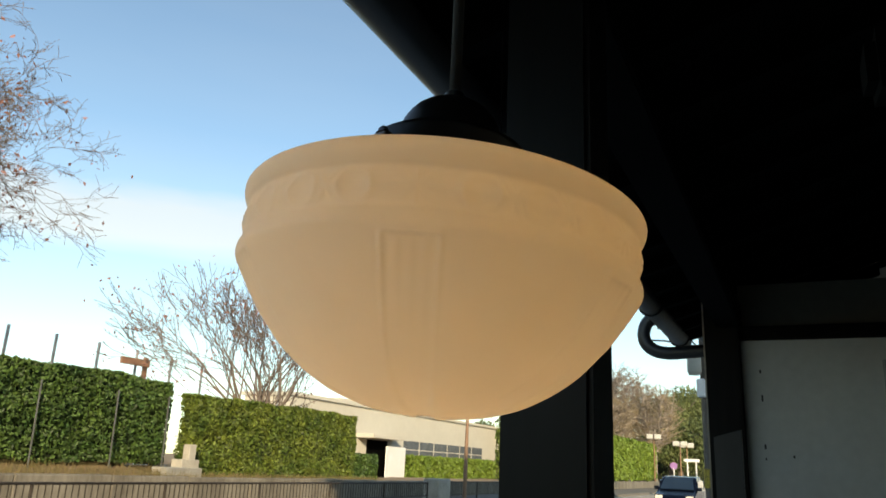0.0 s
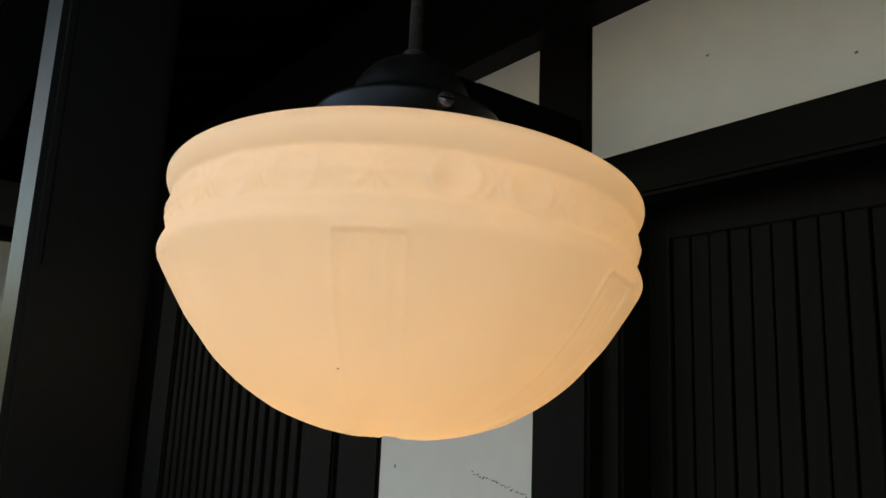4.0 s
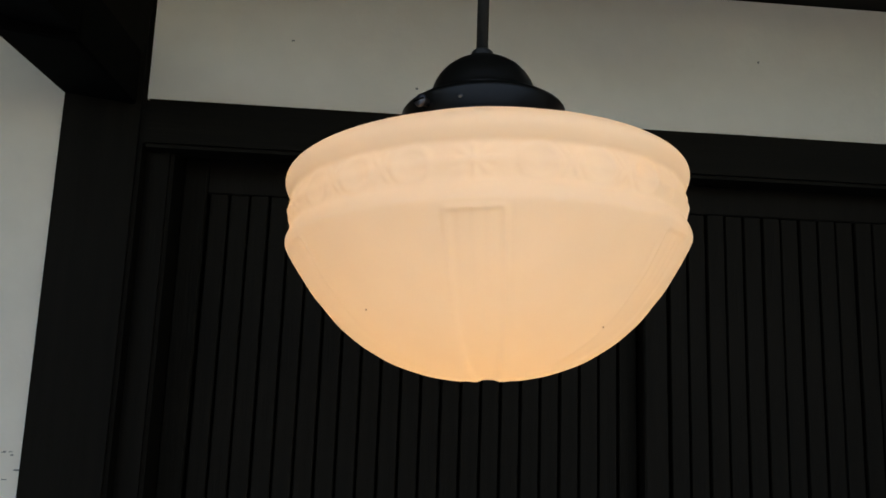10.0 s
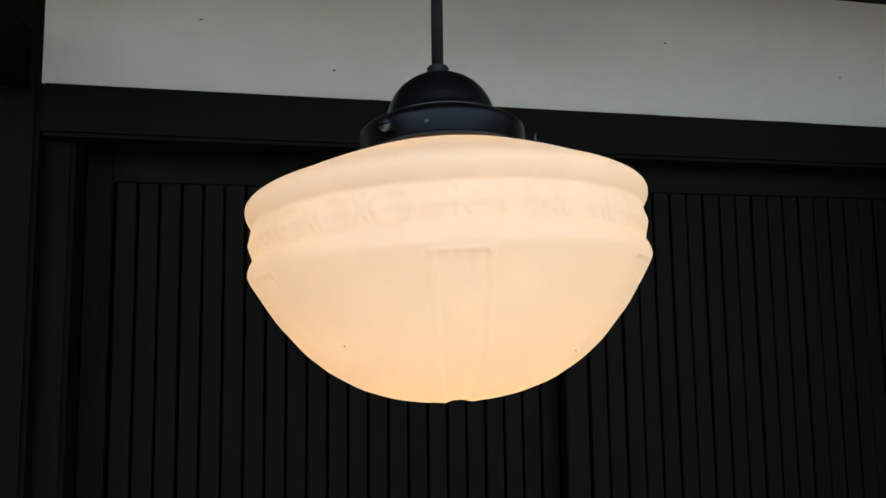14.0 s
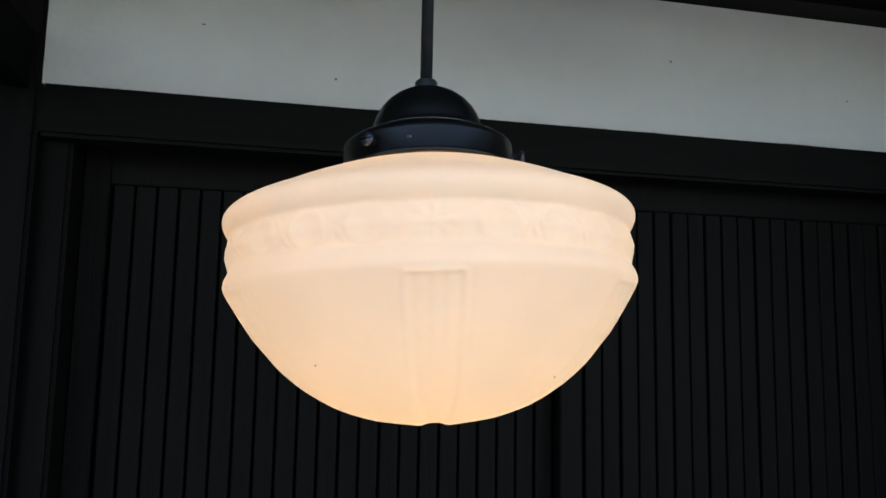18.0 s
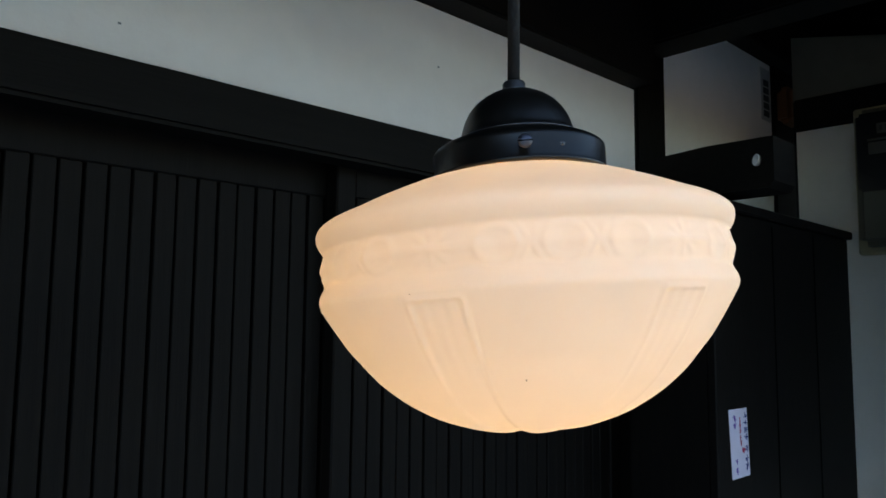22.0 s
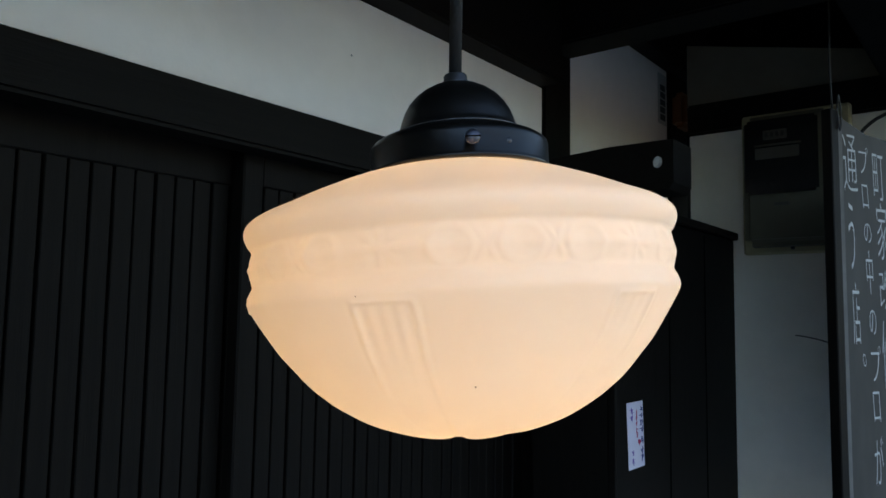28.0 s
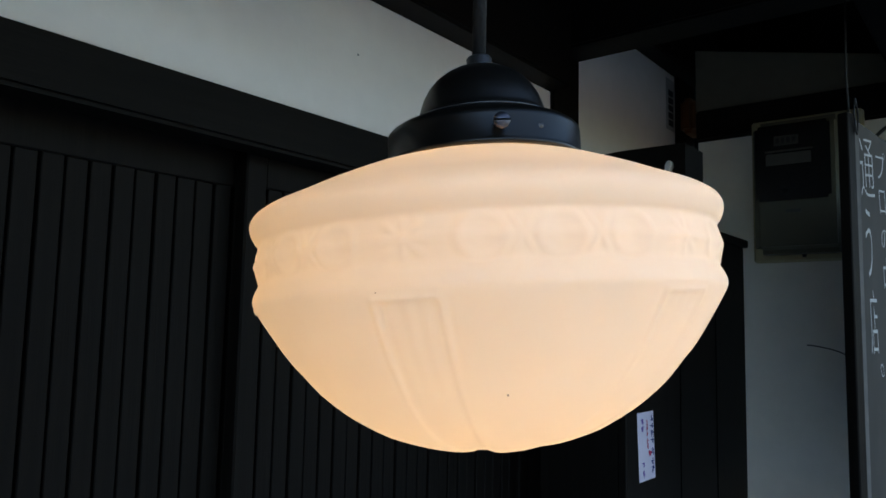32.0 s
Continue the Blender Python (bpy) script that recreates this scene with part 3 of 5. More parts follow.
thing(hoop, "rusty red basketball backboard above the hedge", "basketball stand")
part("backboard", box(-24.0, -22.4, -25.6, -25.5, 5.0, 5.3, 0.02), M_HOOP, hoop)
part("stand_post", tube([(-24.0, -25.8, 1.0), (-24.0, -25.8, 5.45)], 0.12, 8), M_HOOP, hoop)

stone = holder("stone_marker")
thing(stone, "pale upright stone marker on a stepped base", "stone marker")
part("pillar", box(-16.88, -16.60, -15.95, -15.7, 1.05, 1.72, 0.02), M_KERB, stone)
part("base_step", box(-16.95, -16.25, -16.0, -15.6, 0.9, 1.3, 0.02), M_KERB, stone)
part("base_step", box(-17.0, -15.6, -16.05, -15.5, 0.75, 1.08, 0.02), M_KERB, stone)


def tree(name, base, height, seed, label, spread=0.55, depth=6, leaf=None, leaf_count=0, trunk=0.14, stems=1, leaf_size=0.09, twigs=3, droop=0.0, min_r=0.0095, bark=None, group="", lean=0.36):
    """Bare tree: trunk and limbs that fork and taper, with a few hanging leaves."""
    rnd = random.Random(seed)
    t_ob = holder(name, base)
    thing(t_ob, label, "tree", group)
    b = bmesh.new()
    tips = []

    def grow(p, d, length, r, lvl):
        n_seg = 3
        pts, rs = [p], [r]
        for s in range(n_seg):
            d = (d + Vector((rnd.gauss(0, 0.16), rnd.gauss(0, 0.16), rnd.gauss(0.04 - (droop if lvl > 2 else 0), 0.1)))).normalized()
            p = p + d * length / n_seg
            pts.append(p)
            rs.append(max(min_r, r * (1 - 0.42 * (s + 1) / n_seg)))
        tube(pts, rs, 6 if lvl < 2 else 4 if lvl < 4 else 3, b, caps=False)
        if lvl >= depth:
            tips.append(p)
            return
        if lvl >= depth - 2:
            tips.append(p)
        for k in range(rnd.choice((2, twigs)) if lvl else twigs + 1):
            side = Vector((rnd.gauss(0, 1), rnd.gauss(0, 1), rnd.gauss(0.1, 0.5))).normalized()
            nd = (d + side * spread * rnd.uniform(0.7, 1.4)).normalized()
            start = pts[-1] if k < 2 else pts[rnd.choice((1, 2))]
            grow(start, nd, length * rnd.uniform(0.62, 0.82), rs[-1] * rnd.uniform(0.6, 0.85), lvl + 1)

    for s in range(stems):
        d0 = Vector((rnd.gauss(0, lean if stems > 1 else 0.05), rnd.gauss(0, lean if stems > 1 else 0.05), 1)).normalized()
        grow(Vector((rnd.gauss(0, 0.1), rnd.gauss(0, 0.1), 0)), d0, height * 0.3, trunk, 0)
    part("trunk", b, bark or M_BARK, t_ob, smooth=True)
    if leaf:
        lb = bmesh.new()
        leaf_cloud(lb, leaf_count, lambda r: tips[r.randrange(len(tips))] + Vector((r.gauss(0, 0.18), r.gauss(0, 0.18), r.gauss(-0.1, 0.16))), leaf_size, rnd)
        tagged(part("crown", lb, leaf, t_ob), kind="stuff")
    return t_ob


tree("cherry_tree", (-24.2, -19.5, 1.0), 9.4, 21, "bare spreading cherry tree with a few rusty leaves", 0.46, 5, M_RUST_LEAF, 1500, 0.11, 9, 0.08, 3, 0.0, 0.012, lean=0.43)
tree("maple_tree", (-8.7, -18.6, 1.0), 13.5, 12, "tall bare tree with drooping twigs and rusty leaves", 0.8, 8, M_RUST_LEAF, 2600, 0.26, 1, 0.085, 4, 0.05, 0.0066)



def far_tree(base, h, w, mat, seed, label, count=2600, size=0.5):
    rnd = random.Random(seed)
    t_ob = holder("far_tree", base)
    thing(t_ob, label, "tree", "far trees by the road")
    b = tube([(0, 0, 0), (0.1, 0, h * 0.35), (0.2, 0.1, h * 0.8)], [0.4, 0.3, 0.1], 7)
    for k in range(9):
        a, z = rnd.uniform(0, 6.28), h * rnd.uniform(0.3, 0.7)
        tube([(0.1, 0, z), (math.cos(a) * w * 0.25, math.sin(a) * w * 0.25, z + h * 0.12), (math.cos(a) * w * 0.42, math.sin(a) * w * 0.42, z + h * 0.25)], [0.14, 0.09, 0.03], 5, b)
    part("trunk", b, M_BARK, t_ob)
    lobes = [(rnd.uniform(-0.3, 0.3) * w, rnd.uniform(-0.3, 0.3) * w, h * rnd.uniform(0.38, 0.86), w * rnd.uniform(0.14, 0.3)) for _ in range(16)]

    def place(r):
        lx, ly, lz, lr = lobes[r.randrange(len(lobes))]
        v = Vector((r.gauss(0, 1), r.gauss(0, 1), r.gauss(0, 1))).normalized() * lr * r.uniform(0.6, 1.05)
        return (lx + v.x, ly + v.y, lz + v.z)
    lb = bmesh.new()
    leaf_cloud(lb, count, place, size, rnd)
    tagged(part("crown", lb, mat, t_ob), kind="stuff")


FAR_GREEN = [(-120, -18, 14, 13), (-140, -17, 15, 13), (-150, -14, 14, 12), (-165, -22, 18, 16), (-175, -13, 15, 14), (-190, -9, 14, 15), (-112, -15.5, 9, 8)]
for i, (x, y, h, w) in enumerate(FAR_GREEN):
    far_tree((x, y, 0.05), h, w, M_FAR_LEAF, 30 + i, "large dense evergreen tree far down the road", 9000, 0.3)


def bare_tree(base, h, w, low, seed, mat, label):
    """Far leafless tree: forked limbs, curving boughs and a haze of fine twigs."""
    r = random.Random(seed)
    t_ob = holder("far_tree", base)
    thing(t_ob, label, "tree", "far trees by the road")
    b = bmesh.new()
    mid, half = (h + low) / 2, (h - low) / 2
    joints = []
    for k in range(9):
        a_ = 6.28 * k / 9 + r.uniform(-0.3, 0.3)
        tip = Vector((math.cos(a_) * w * r.uniform(0.1, 0.36), math.sin(a_) * w * r.uniform(0.1, 0.36), mid + half * r.uniform(0.1, 0.75)))
        fork = Vector((r.uniform(-0.1, 0.1), r.uniform(-0.1, 0.1), low * r.uniform(0.75, 1.1)))
        line = [Vector((0, 0, 0)), fork * 0.6, fork, fork.lerp(tip, 0.45) + Vector((tip.x * 0.14, tip.y * 0.14, -0.05 * h)), tip]
        line = smooth_line(line, 4)
        tube(line, [0.3 - 0.26 * q / (len(line) - 1) for q in range(len(line))], 5, b, caps=False)
        joints += line[9:]
    ends = []
    for k in range(int(64 * w)):
        v = Vector((r.gauss(0, 1), r.gauss(0, 1), r.gauss(0, 1))).normalized() * r.uniform(0.55, 1.0)
        tip = Vector((v.x * w / 2, v.y * w / 2, mid + v.z * half)) + Vector((r.gauss(0, 0.3), r.gauss(0, 0.3), r.gauss(0, 0.3)))
        start = min(r.sample(joints, 14), key=lambda q: (q - tip).length + (2 if q.z > tip.z else 0))
        bow = start.lerp(tip, 0.5) + Vector((0, 0, r.uniform(-0.3, 0.25)))
        tube([start, bow, tip], [0.05, 0.035, 0.012], 3, b, caps=False)
        ends.append((bow, tip))
    part("trunk", b, M_FAR_TWIG, t_ob)
    verts, faces = [], []
    for k in range(int(800 * w)):
        bow, tip = ends[r.randrange(len(ends))]
        p = bow.lerp(tip, r.uniform(0.1, 1.0))
        d = ((tip - bow).normalized() + Vector((r.gauss(0, 0.5), r.gauss(0, 0.5), r.gauss(0.25, 0.5)))).normalized() * r.uniform(0.3, 0.85)
        e = d.orthogonal().normalized() * 0.022
        n = len(verts)
        verts += [p - e, p + e, p + d]
        faces.append((n, n + 1, n + 2))
    me = bpy.data.meshes.new("twig_haze")
    me.from_pydata(verts, [], faces)
    me.materials.append(mat)
    q = new("twig_haze", me)
    q.parent = t_ob
    tagged(q, kind="stuff")


for i, (x, y, z, h, w, low, mat) in enumerate(((-100, -20.4, 0.9, 14.8, 7.0, 5.0, M_FAR_TWIG), (-98, -16.6, 0.6, 12.2, 7.6, 3.6, M_TWIG_WARM), (-104, -23.5, 1.0, 12.5, 7.0, 4.0, M_FAR_TWIG),
                                                (-124, -23, 1.0, 15, 8.0, 4.5, M_FAR_TWIG), (-84, -26.8, 1.0, 14.4, 9.0, 4.0, M_FAR_TWIG),
                                                (-93, -26.5, 1.0, 13.5, 10.0, 4.0, M_FAR_TWIG), (-84, -22.8, 1.0, 9.4, 8.0, 3.0, M_TWIG_WARM), (-92, -20.6, 1.0, 10.2, 7.0, 3.5, M_TWIG_WARM))):
    bare_tree((x, y, 0.15), h + z - 0.15, w, low + z - 0.15, 50 + i, mat, "large bare brown-twigged tree far down the road" if mat is M_TWIG_WARM else "large bare pale-twigged tree far down the road")
hedge(-134, -128, -30, -7.5, 0.0, 4.6, M_FAR_LEAF, "dense green undergrowth at the road's far end", 5000, 0.4, 6, 0.5)
far_tree((-86, -28.2, 0.15), 10.2, 8.5, M_FAR_LEAF, 77, "loose dark evergreen tree behind the hedge", 2600, 0.3)
for x, y, h in ((-95, -46, 9), (-112, -46, 8.6), (-121, -47, 8.9)):
    far_tree((x, y, 0.15), h + 0.3, 3.6, M_FAR_LEAF, 60 + int(-x), "small round evergreen behind the cream building", 900, 0.3)

# cream building
bld = holder("school_building")
thing(bld, "long low cream building with a strip of windows", "building")
part("wall", box(-84.5, -43.2, -36, -32, 0.1, 5.7), M_BUILD, bld)
part("roof", box(-84.8, -43.0, -36.2, -31.8, 5.7, 5.95), M_BUILD, bld, "flat cream roof slab")
part("parapet", box(-62, -52, -35.8, -33.5, 5.95, 6.35), M_BUILD, bld)
for i in range(6):
    x1 = -60.4 - i * 3.1
    w_ = part("window", box(x1 - 2.95, x1, -32.02, -31.93, 1.95, 3.4), M_WINDOW, bld, "grey window pane")
    part("frame", box(x1 - 3.06, x1 - 2.95, -32.02, -31.9, 1.9, 3.45), M_BUILD, w_)
    part("rail", box(x1 - 2.95, x1, -32.02, -31.91, 2.6, 2.68), M_BUILD, w_)
part("canopy", box(-58.2, -52.3, -32.0, -30.4, 3.3, 3.62), M_BUILD, bld)
# flat sheet on the wall; the porch's inner shade is its colour
part("porch_shade_sheet", box(-57.4, -54.0, -32.03, -31.95, 0.15, 3.2), M_DARK, bld, "near-black sheet for the porch opening's shade")
part("door", box(-58.6, -55.3, -30.9, -30.8, 0.1, 2.75), M_WHITE, bld, "white entrance panel")

# street lamps, poles and wires
sl = holder("street_lamp")
thing(sl, "brown steel street lamp with two white heads", "street lamp")
part("pole", tube([(-31.0, -13.3, 0.05), (-31.1, -13.3, 5.6)], [0.09, 0.06], 10), M_POLE_BROWN, sl)
for s in (-1, 1):
    part("lamp_head", box(-31.25, -30.75, -13.3 + s * 0.45 - 0.36, -13.3 + s * 0.45 + 0.36, 5.40, 5.95, 0.06), M_PLASTER_GREY, sl)
for x in (-65, -92):
    p2 = copy_thing(sl, pose(x + 31.0, -2.32, 0.05))

up = holder("utility_pole")
thing(up, "leaning brown utility pole with a yellow band and crossarms", "utility pole")
part("pole", tube([(-28.6, -2.85, 0), (-28.0, -2.8, 9.5)], [0.19, 0.14], 12), M_POLE, up)
part("warning_band", tube([(-28.53, -2.85, 1.1), (-28.48, -2.85, 1.75)], 0.2, 12), M_YELLOW, up, "yellow and black warning band")
part("junction_box", box(-28.4, -28.0, -3.1, -2.8, 4.2, 4.85, 0.04), M_WHITE, up)
part("transformer", lathe([(0, 5.85), (0.1, 5.83), (0.23, 5.72), (0.25, 5.66), (0.25, 5.1), (0.2, 4.98), (0, 4.96)], 20), M_TRANSFORMER, up, "grey drum transformer", smooth=True).matrix_basis = pose(-28.0, -3.14, 0)
for z in (6.7, 8.0):
    part("crossarm", box(-28.1, -28.0, -4.4, -1.9, z, z + 0.1), M_POLE, up)
part("lamp_arm", tube([(-28.3, -2.8, 6.0), (-28.3, -4.2, 6.3), (-28.3, -5.0, 6.35)], 0.04, 6), M_NET, up)
for i, (y0, z0, y1, z1) in enumerate(((-3.0, 8.0, -3.75, 8.4), (-3.05, 6.65, -3.6, 6.9), (-3.0, 6.0, -3.5, 6.2))):
    pts = []
    for k in range(25):
        u = k / 24
        pts.append((-28.1 + u * 48, y0 + (y1 - y0) * u, z0 + (z1 - z0) * u - 0.9 * 4 * u * (1 - u) * 0.35))
    w_ = part("overhead_wire", tube(pts, 0.03, 6), M_WIRE)
    thing(w_, "sagging blue-black overhead cable above the pavement", "cable", "overhead cables")
for i, (x, h) in enumerate(((-52, 9), (-75, 9), (-100, 9))):
    copy_thing(up, pose(x + 28.3, 0.15, 0))

for x, y, z in ((-95, -13.1, 5.2), (-97, -12.6, 5.1)):
    p2 = copy_thing(sl, pose(x + 31.0, y + 13.3, z - 5.75))
rs = holder("road_sign")
thing(rs, "far round faded sign on a white post", "road sign")
part("post", tube([(-95, -13.9, 0), (-95, -13.9, 2.3)], 0.07, 8), M_WHITE, rs)
part("disc", tube([(-95, -13.9, 2.55), (-94.94, -13.9, 2.55)], 0.42, 18), M_SIGN_DISC, rs, "faded purple disc")
gf = holder("sign_frame")
thing(gf, "far white steel frame with two posts and a crossbar", "sign frame")
for y in (-12.6, -11.6):
    part("post", tube([(-97, y, 0), (-97, y, 3.2)], 0.08, 8), M_WHITE, gf)
part("crossbar", box(-97.08, -96.92, -13.0, -11.2, 3.1, 3.45, 0.03), M_WHITE, gf)

sig = holder("traffic_signal")
thing(sig, "far traffic signal showing red over the road", "traffic signal")
part("signal_post", tube([(-88, -3.2, 0), (-88, -3.2, 5.6)], 0.1, 8), M_NET, sig)
part("signal_box", box(-88.2, -87.9, -5.6, -4.4, 5.0, 5.45, 0.05), M_WHITE, sig)
part("signal_light", lathe([(0, 0.02), (0.18, 0.02), (0.18, 0)], 16), M_RED_LAMP, sig, "lit red light").matrix_basis = pose(-87.85, -4.75, 5.22, 0, 90, 0)
for i, (y, h) in enumerate(((0.6, 5.5), (1.6, 7))):
    hs = holder("far_house")
    thing(hs, "far pale two-storey house at the end of the street", "house", "far houses")
    part("wall", box(-118 - i * 14, -106 - i * 14, y - 2, y + 9, 0, h), M_WHITE, hs)
    for k in range(3):
        part("window", box(-106.02 - i * 14, -105.93 - i * 14, y - 1 + k * 2.4, y + 0.4 + k * 2.4, h * 0.55, h * 0.78), M_WINDOW, hs)
    part("roof", box(-118.5 - i * 14, -105.5 - i * 14, y - 2.4, y + 9.4, h, h + 0.35), M_TILE, hs)


# small dark car
def car(at, turn):
    c = holder("car", at)
    c.rotation_euler = (0, 0, turn)
    thing(c, "small black car with yellow plate and lit headlamps", "car")
    prof = [(-1.68, 0.28), (-1.7, 0.62), (-1.6, 0.82), (-0.85, 0.98), (-0.2, 1.46), (0.9, 1.52), (1.5, 1.4), (1.68, 0.95), (1.7, 0.3)]
    b = bmesh.new()
    rows = []
    for s, k in ((-0.735, 1), (-0.6, 0), (0.6, 0), (0.735, 1)):
        rows.append([b.verts.new((x, s * (0.86 if z > 1.1 else 1), z)) for x, z in prof])
    for r0, r1 in zip(rows, rows[1:]):
        for k in range(len(prof) - 1):
            b.faces.new((r0[k], r0[k + 1], r1[k + 1], r1[k]))
    b.faces.new(rows[0][::-1])
    b.faces.new(rows[-1])
    bmesh.ops.recalc_face_normals(b, faces=b.faces)
    bmesh.ops.bevel(b, geom=list(b.edges), offset=0.03, segments=1, affect="EDGES")
    body = part("body", b, M_CAR, c, smooth=False)
    gb = bmesh.new()
    gv = [gb.verts.new(p) for p in ((-0.86, -0.62, 1.0), (-0.86, 0.62, 1.0), (-0.27, 0.52, 1.44), (-0.27, -0.52, 1.44))]
    gb.faces.new(gv)
    gx = bmesh.ops.extrude_face_region(gb, geom=list(gb.faces))
    bmesh.ops.translate(gb, vec=(-0.03, 0, 0.03), verts=[v for v in gx["geom"] if isinstance(v, bmesh.types.BMVert)])
    part("windscreen", gb, M_CARGLASS, c)
    for s in (-1, 1):
        part("headlamp", box(-1.74, -1.6, s * 0.56 - 0.13, s * 0.56 + 0.13, 0.66, 0.8, 0.03), M_HEADLAMP, c, "lit headlamp")
        part("mirror", box(-0.75, -0.6, s * 0.8 - 0.09, s * 0.8 + 0.09, 0.98, 1.12, 0.03), M_CAR, c)
        part("side_window", box(-0.5, 1.2, s * 0.715 - 0.012, s * 0.715 + 0.012, 1.0, 1.36, 0.02), M_CARGLASS, c)
        for x in (-1.12, 1.1):
            w_ = part("wheel", tube([(x, s * 0.6, 0.28), (x, s * 0.75, 0.28)], 0.28, 18), M_TYRE, c)
            part("rim", tube([(x, s * 0.74, 0.28), (x, s * 0.762, 0.28)], 0.17, 14), M_NET, w_)
    part("number_plate", box(-1.76, -1.7, -0.17, 0.17, 0.42, 0.58), M_PLATE, c, "yellow plate with dark bars")
    part("plate_bar", box(-1.768, -1.758, -0.1, 0.1, 0.46, 0.52), M_DARK, c)
    part("grille", box(-1.73, -1.68, -0.4, 0.4, 0.62, 0.72, 0.02), M_DARK, c)
    part("bumper", box(-1.76, -1.55, -0.7, 0.7, 0.26, 0.42, 0.05), M_CAR, c)
    return c


car((-31.5, -4.3, ROAD_Z), math.pi)

# white sacks at the foot of the neighbouring front
rnd = random.Random(5)
for i in range(27):
    b = bmesh.new()
    bmesh.ops.create_icosphere(b, subdivisions=3, radius=0.16)
    for v in b.verts:
        k = 1 + 0.22 * noise.noise(v.co * 9 + Vector((i * 3, 0, 0)))
        v.co = Vector((v.co.x * 1.3 * k, v.co.y * k, v.co.z * 0.75 * k))
    ob = part("sack", b, M_BAG, smooth=True)
    row, j, per = (-0.5, i, 3) if i < 15 else (-0.2, i - 15, 2)
    ob.location = (-8.1 - 0.36 * (j % per) - (0.3 if per == 2 else 0) + rnd.uniform(-0.05, 0.05), row + rnd.uniform(-0.05, 0.05), 0.11 + 0.19 * (j // per))
    ob.rotation_euler = (0, 0, rnd.uniform(-0.4, 0.4))
    thing(ob, "crumpled white plastic sack stacked on the pavement", "sack", "stacked sacks")


# ---- the old house: walls and timbers ----
FY = 0.655


def timber(name, x0, x1, y0, y1, z0, z1, mat, label, category="timber", bevel=0.006, kind="structure"):
    return thing(part(name, box(x0, x1, y0, y1, z0, z1, bevel, seg=2), mat), label, category, kind=kind)


def plaster(name, x0, x1, z0, z1, y=FY, mat=None, label="white plaster wall panel between dark posts"):
    return thing(part(name, box(x0, x1, y, y + 0.08, z0, z1), mat or M_PLASTER), label, "wall", kind="structure")


def uneven_panel(x0, x1, z0, z1):
    """Plaster whose lower edge wavers a little over the lintel."""
    b = bmesh.new()
    k = 90
    lo = [(x0 + (x1 - x0) * i / k) for i in range(k + 1)]
    f0 = [b.verts.new((x, FY, z0 + 0.0035 * noise.noise((x * 7, 0, 3)) + 0.0015 * noise.noise((x * 40, 0, 5)))) for x in lo]
    f1 = [b.verts.new((x, FY, z1)) for x in lo]
    for i in range(k):
        b.faces.new((f0[i], f0[i + 1], f1[i + 1], f1[i]))
    g = bmesh.ops.extrude_face_region(b, geom=list(b.faces))
    bmesh.ops.translate(b, vec=(0, 0.08, 0), verts=[v for v in g["geom"] if isinstance(v, bmesh.types.BMVert)])
    bmesh.ops.recalc_face_normals(b, faces=b.faces)
    return b


thing(part("wall_over_door", uneven_panel(-0.437, 1.214, 1.9005, 2.139), M_PLASTER), "white plaster panel above the door lintel", "wall", kind="structure")
plaster("wall_west", -1.012, -0.560, 0.25, 2.152)
plaster("wall_east", 1.352, 2.034, 1.2, 2.406)
timber("post_west", -0.560, -0.437, FY - 0.008, FY + 0.11, 0, 2.5, M_WOOD, "black stained square post beside the doors", "post")
timber("post_east", 1.214, 1.352, FY - 0.008, FY + 0.11, 0, 2.5, M_WOOD, "black stained square post beside the doors", "post")
timber("post_panel_west", -1.180, -1.012, FY - 0.008, FY + 0.11, 0, 2.5, M_WOOD, "black stained post at the edge of the plaster", "post")
timber("post_lattice_side", -1.350, -1.192, FY - 0.015, FY + 0.1, 0, 2.5, M_SLAT, "dark grey stained post beside the lattice window", "post")
timber("lintel", -0.437, 1.214, FY - 0.012, FY + 0.045, 1.822, 1.899, M_WOOD_H, "black stained wooden lintel over the sliding doors", "lintel")
timber("head_beam", -3.2, 1.214, FY - 0.06, FY + 0.1, 2.141, 2.42, M_WOOD_H, "heavy black stained beam under the eave", "beam")
timber("head_beam_east", 1.352, 4.5, FY - 0.06, FY + 0.1, 2.408, 2.62, M_WOOD_H, "heavy black stained beam under the eave", "beam")
timber("sill", -0.437, 1.214, FY - 0.02, FY + 0.14, 0.0, 0.06, M_WOOD_H, "worn dark wooden door sill", "sill")
timber("door_jamb_west", -0.437, -0.395, FY + 0.02, FY + 0.14, 0.06, 1.852, M_WOOD, "black stained door jamb", "door jamb")
timber("wall_foot", -1.012, -0.560, FY - 0.01, FY + 0.09, 0.0, 0.25, M_WOOD_H, "dark wooden sill board under the plaster", "sill")
timber("post_far_east", 2.036, 2.2, FY - 0.009, FY + 0.1, 0, 2.7, M_WOOD, "black stained post in shade", "post")


# stained wood like the other bracket, coloured near-black for its shaded underside
cb = holder("bracket_beam")
thing(cb, "black stained beam end jutting from the door post", "beam", "bracket beams")
b = box(-0.560, -0.450, 0.421, FY - 0.009, 1.899, 1.975, 0.003)
for v in b.verts:
    if v.co.x > -0.5 and v.co.z < 1.94:
        v.co.z -= 0.012
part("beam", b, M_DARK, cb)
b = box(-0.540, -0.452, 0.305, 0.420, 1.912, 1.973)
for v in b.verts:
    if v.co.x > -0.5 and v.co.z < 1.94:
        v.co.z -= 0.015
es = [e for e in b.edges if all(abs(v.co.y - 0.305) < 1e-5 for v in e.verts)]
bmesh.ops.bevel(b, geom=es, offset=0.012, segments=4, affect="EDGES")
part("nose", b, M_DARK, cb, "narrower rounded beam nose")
hk = bmesh.new()
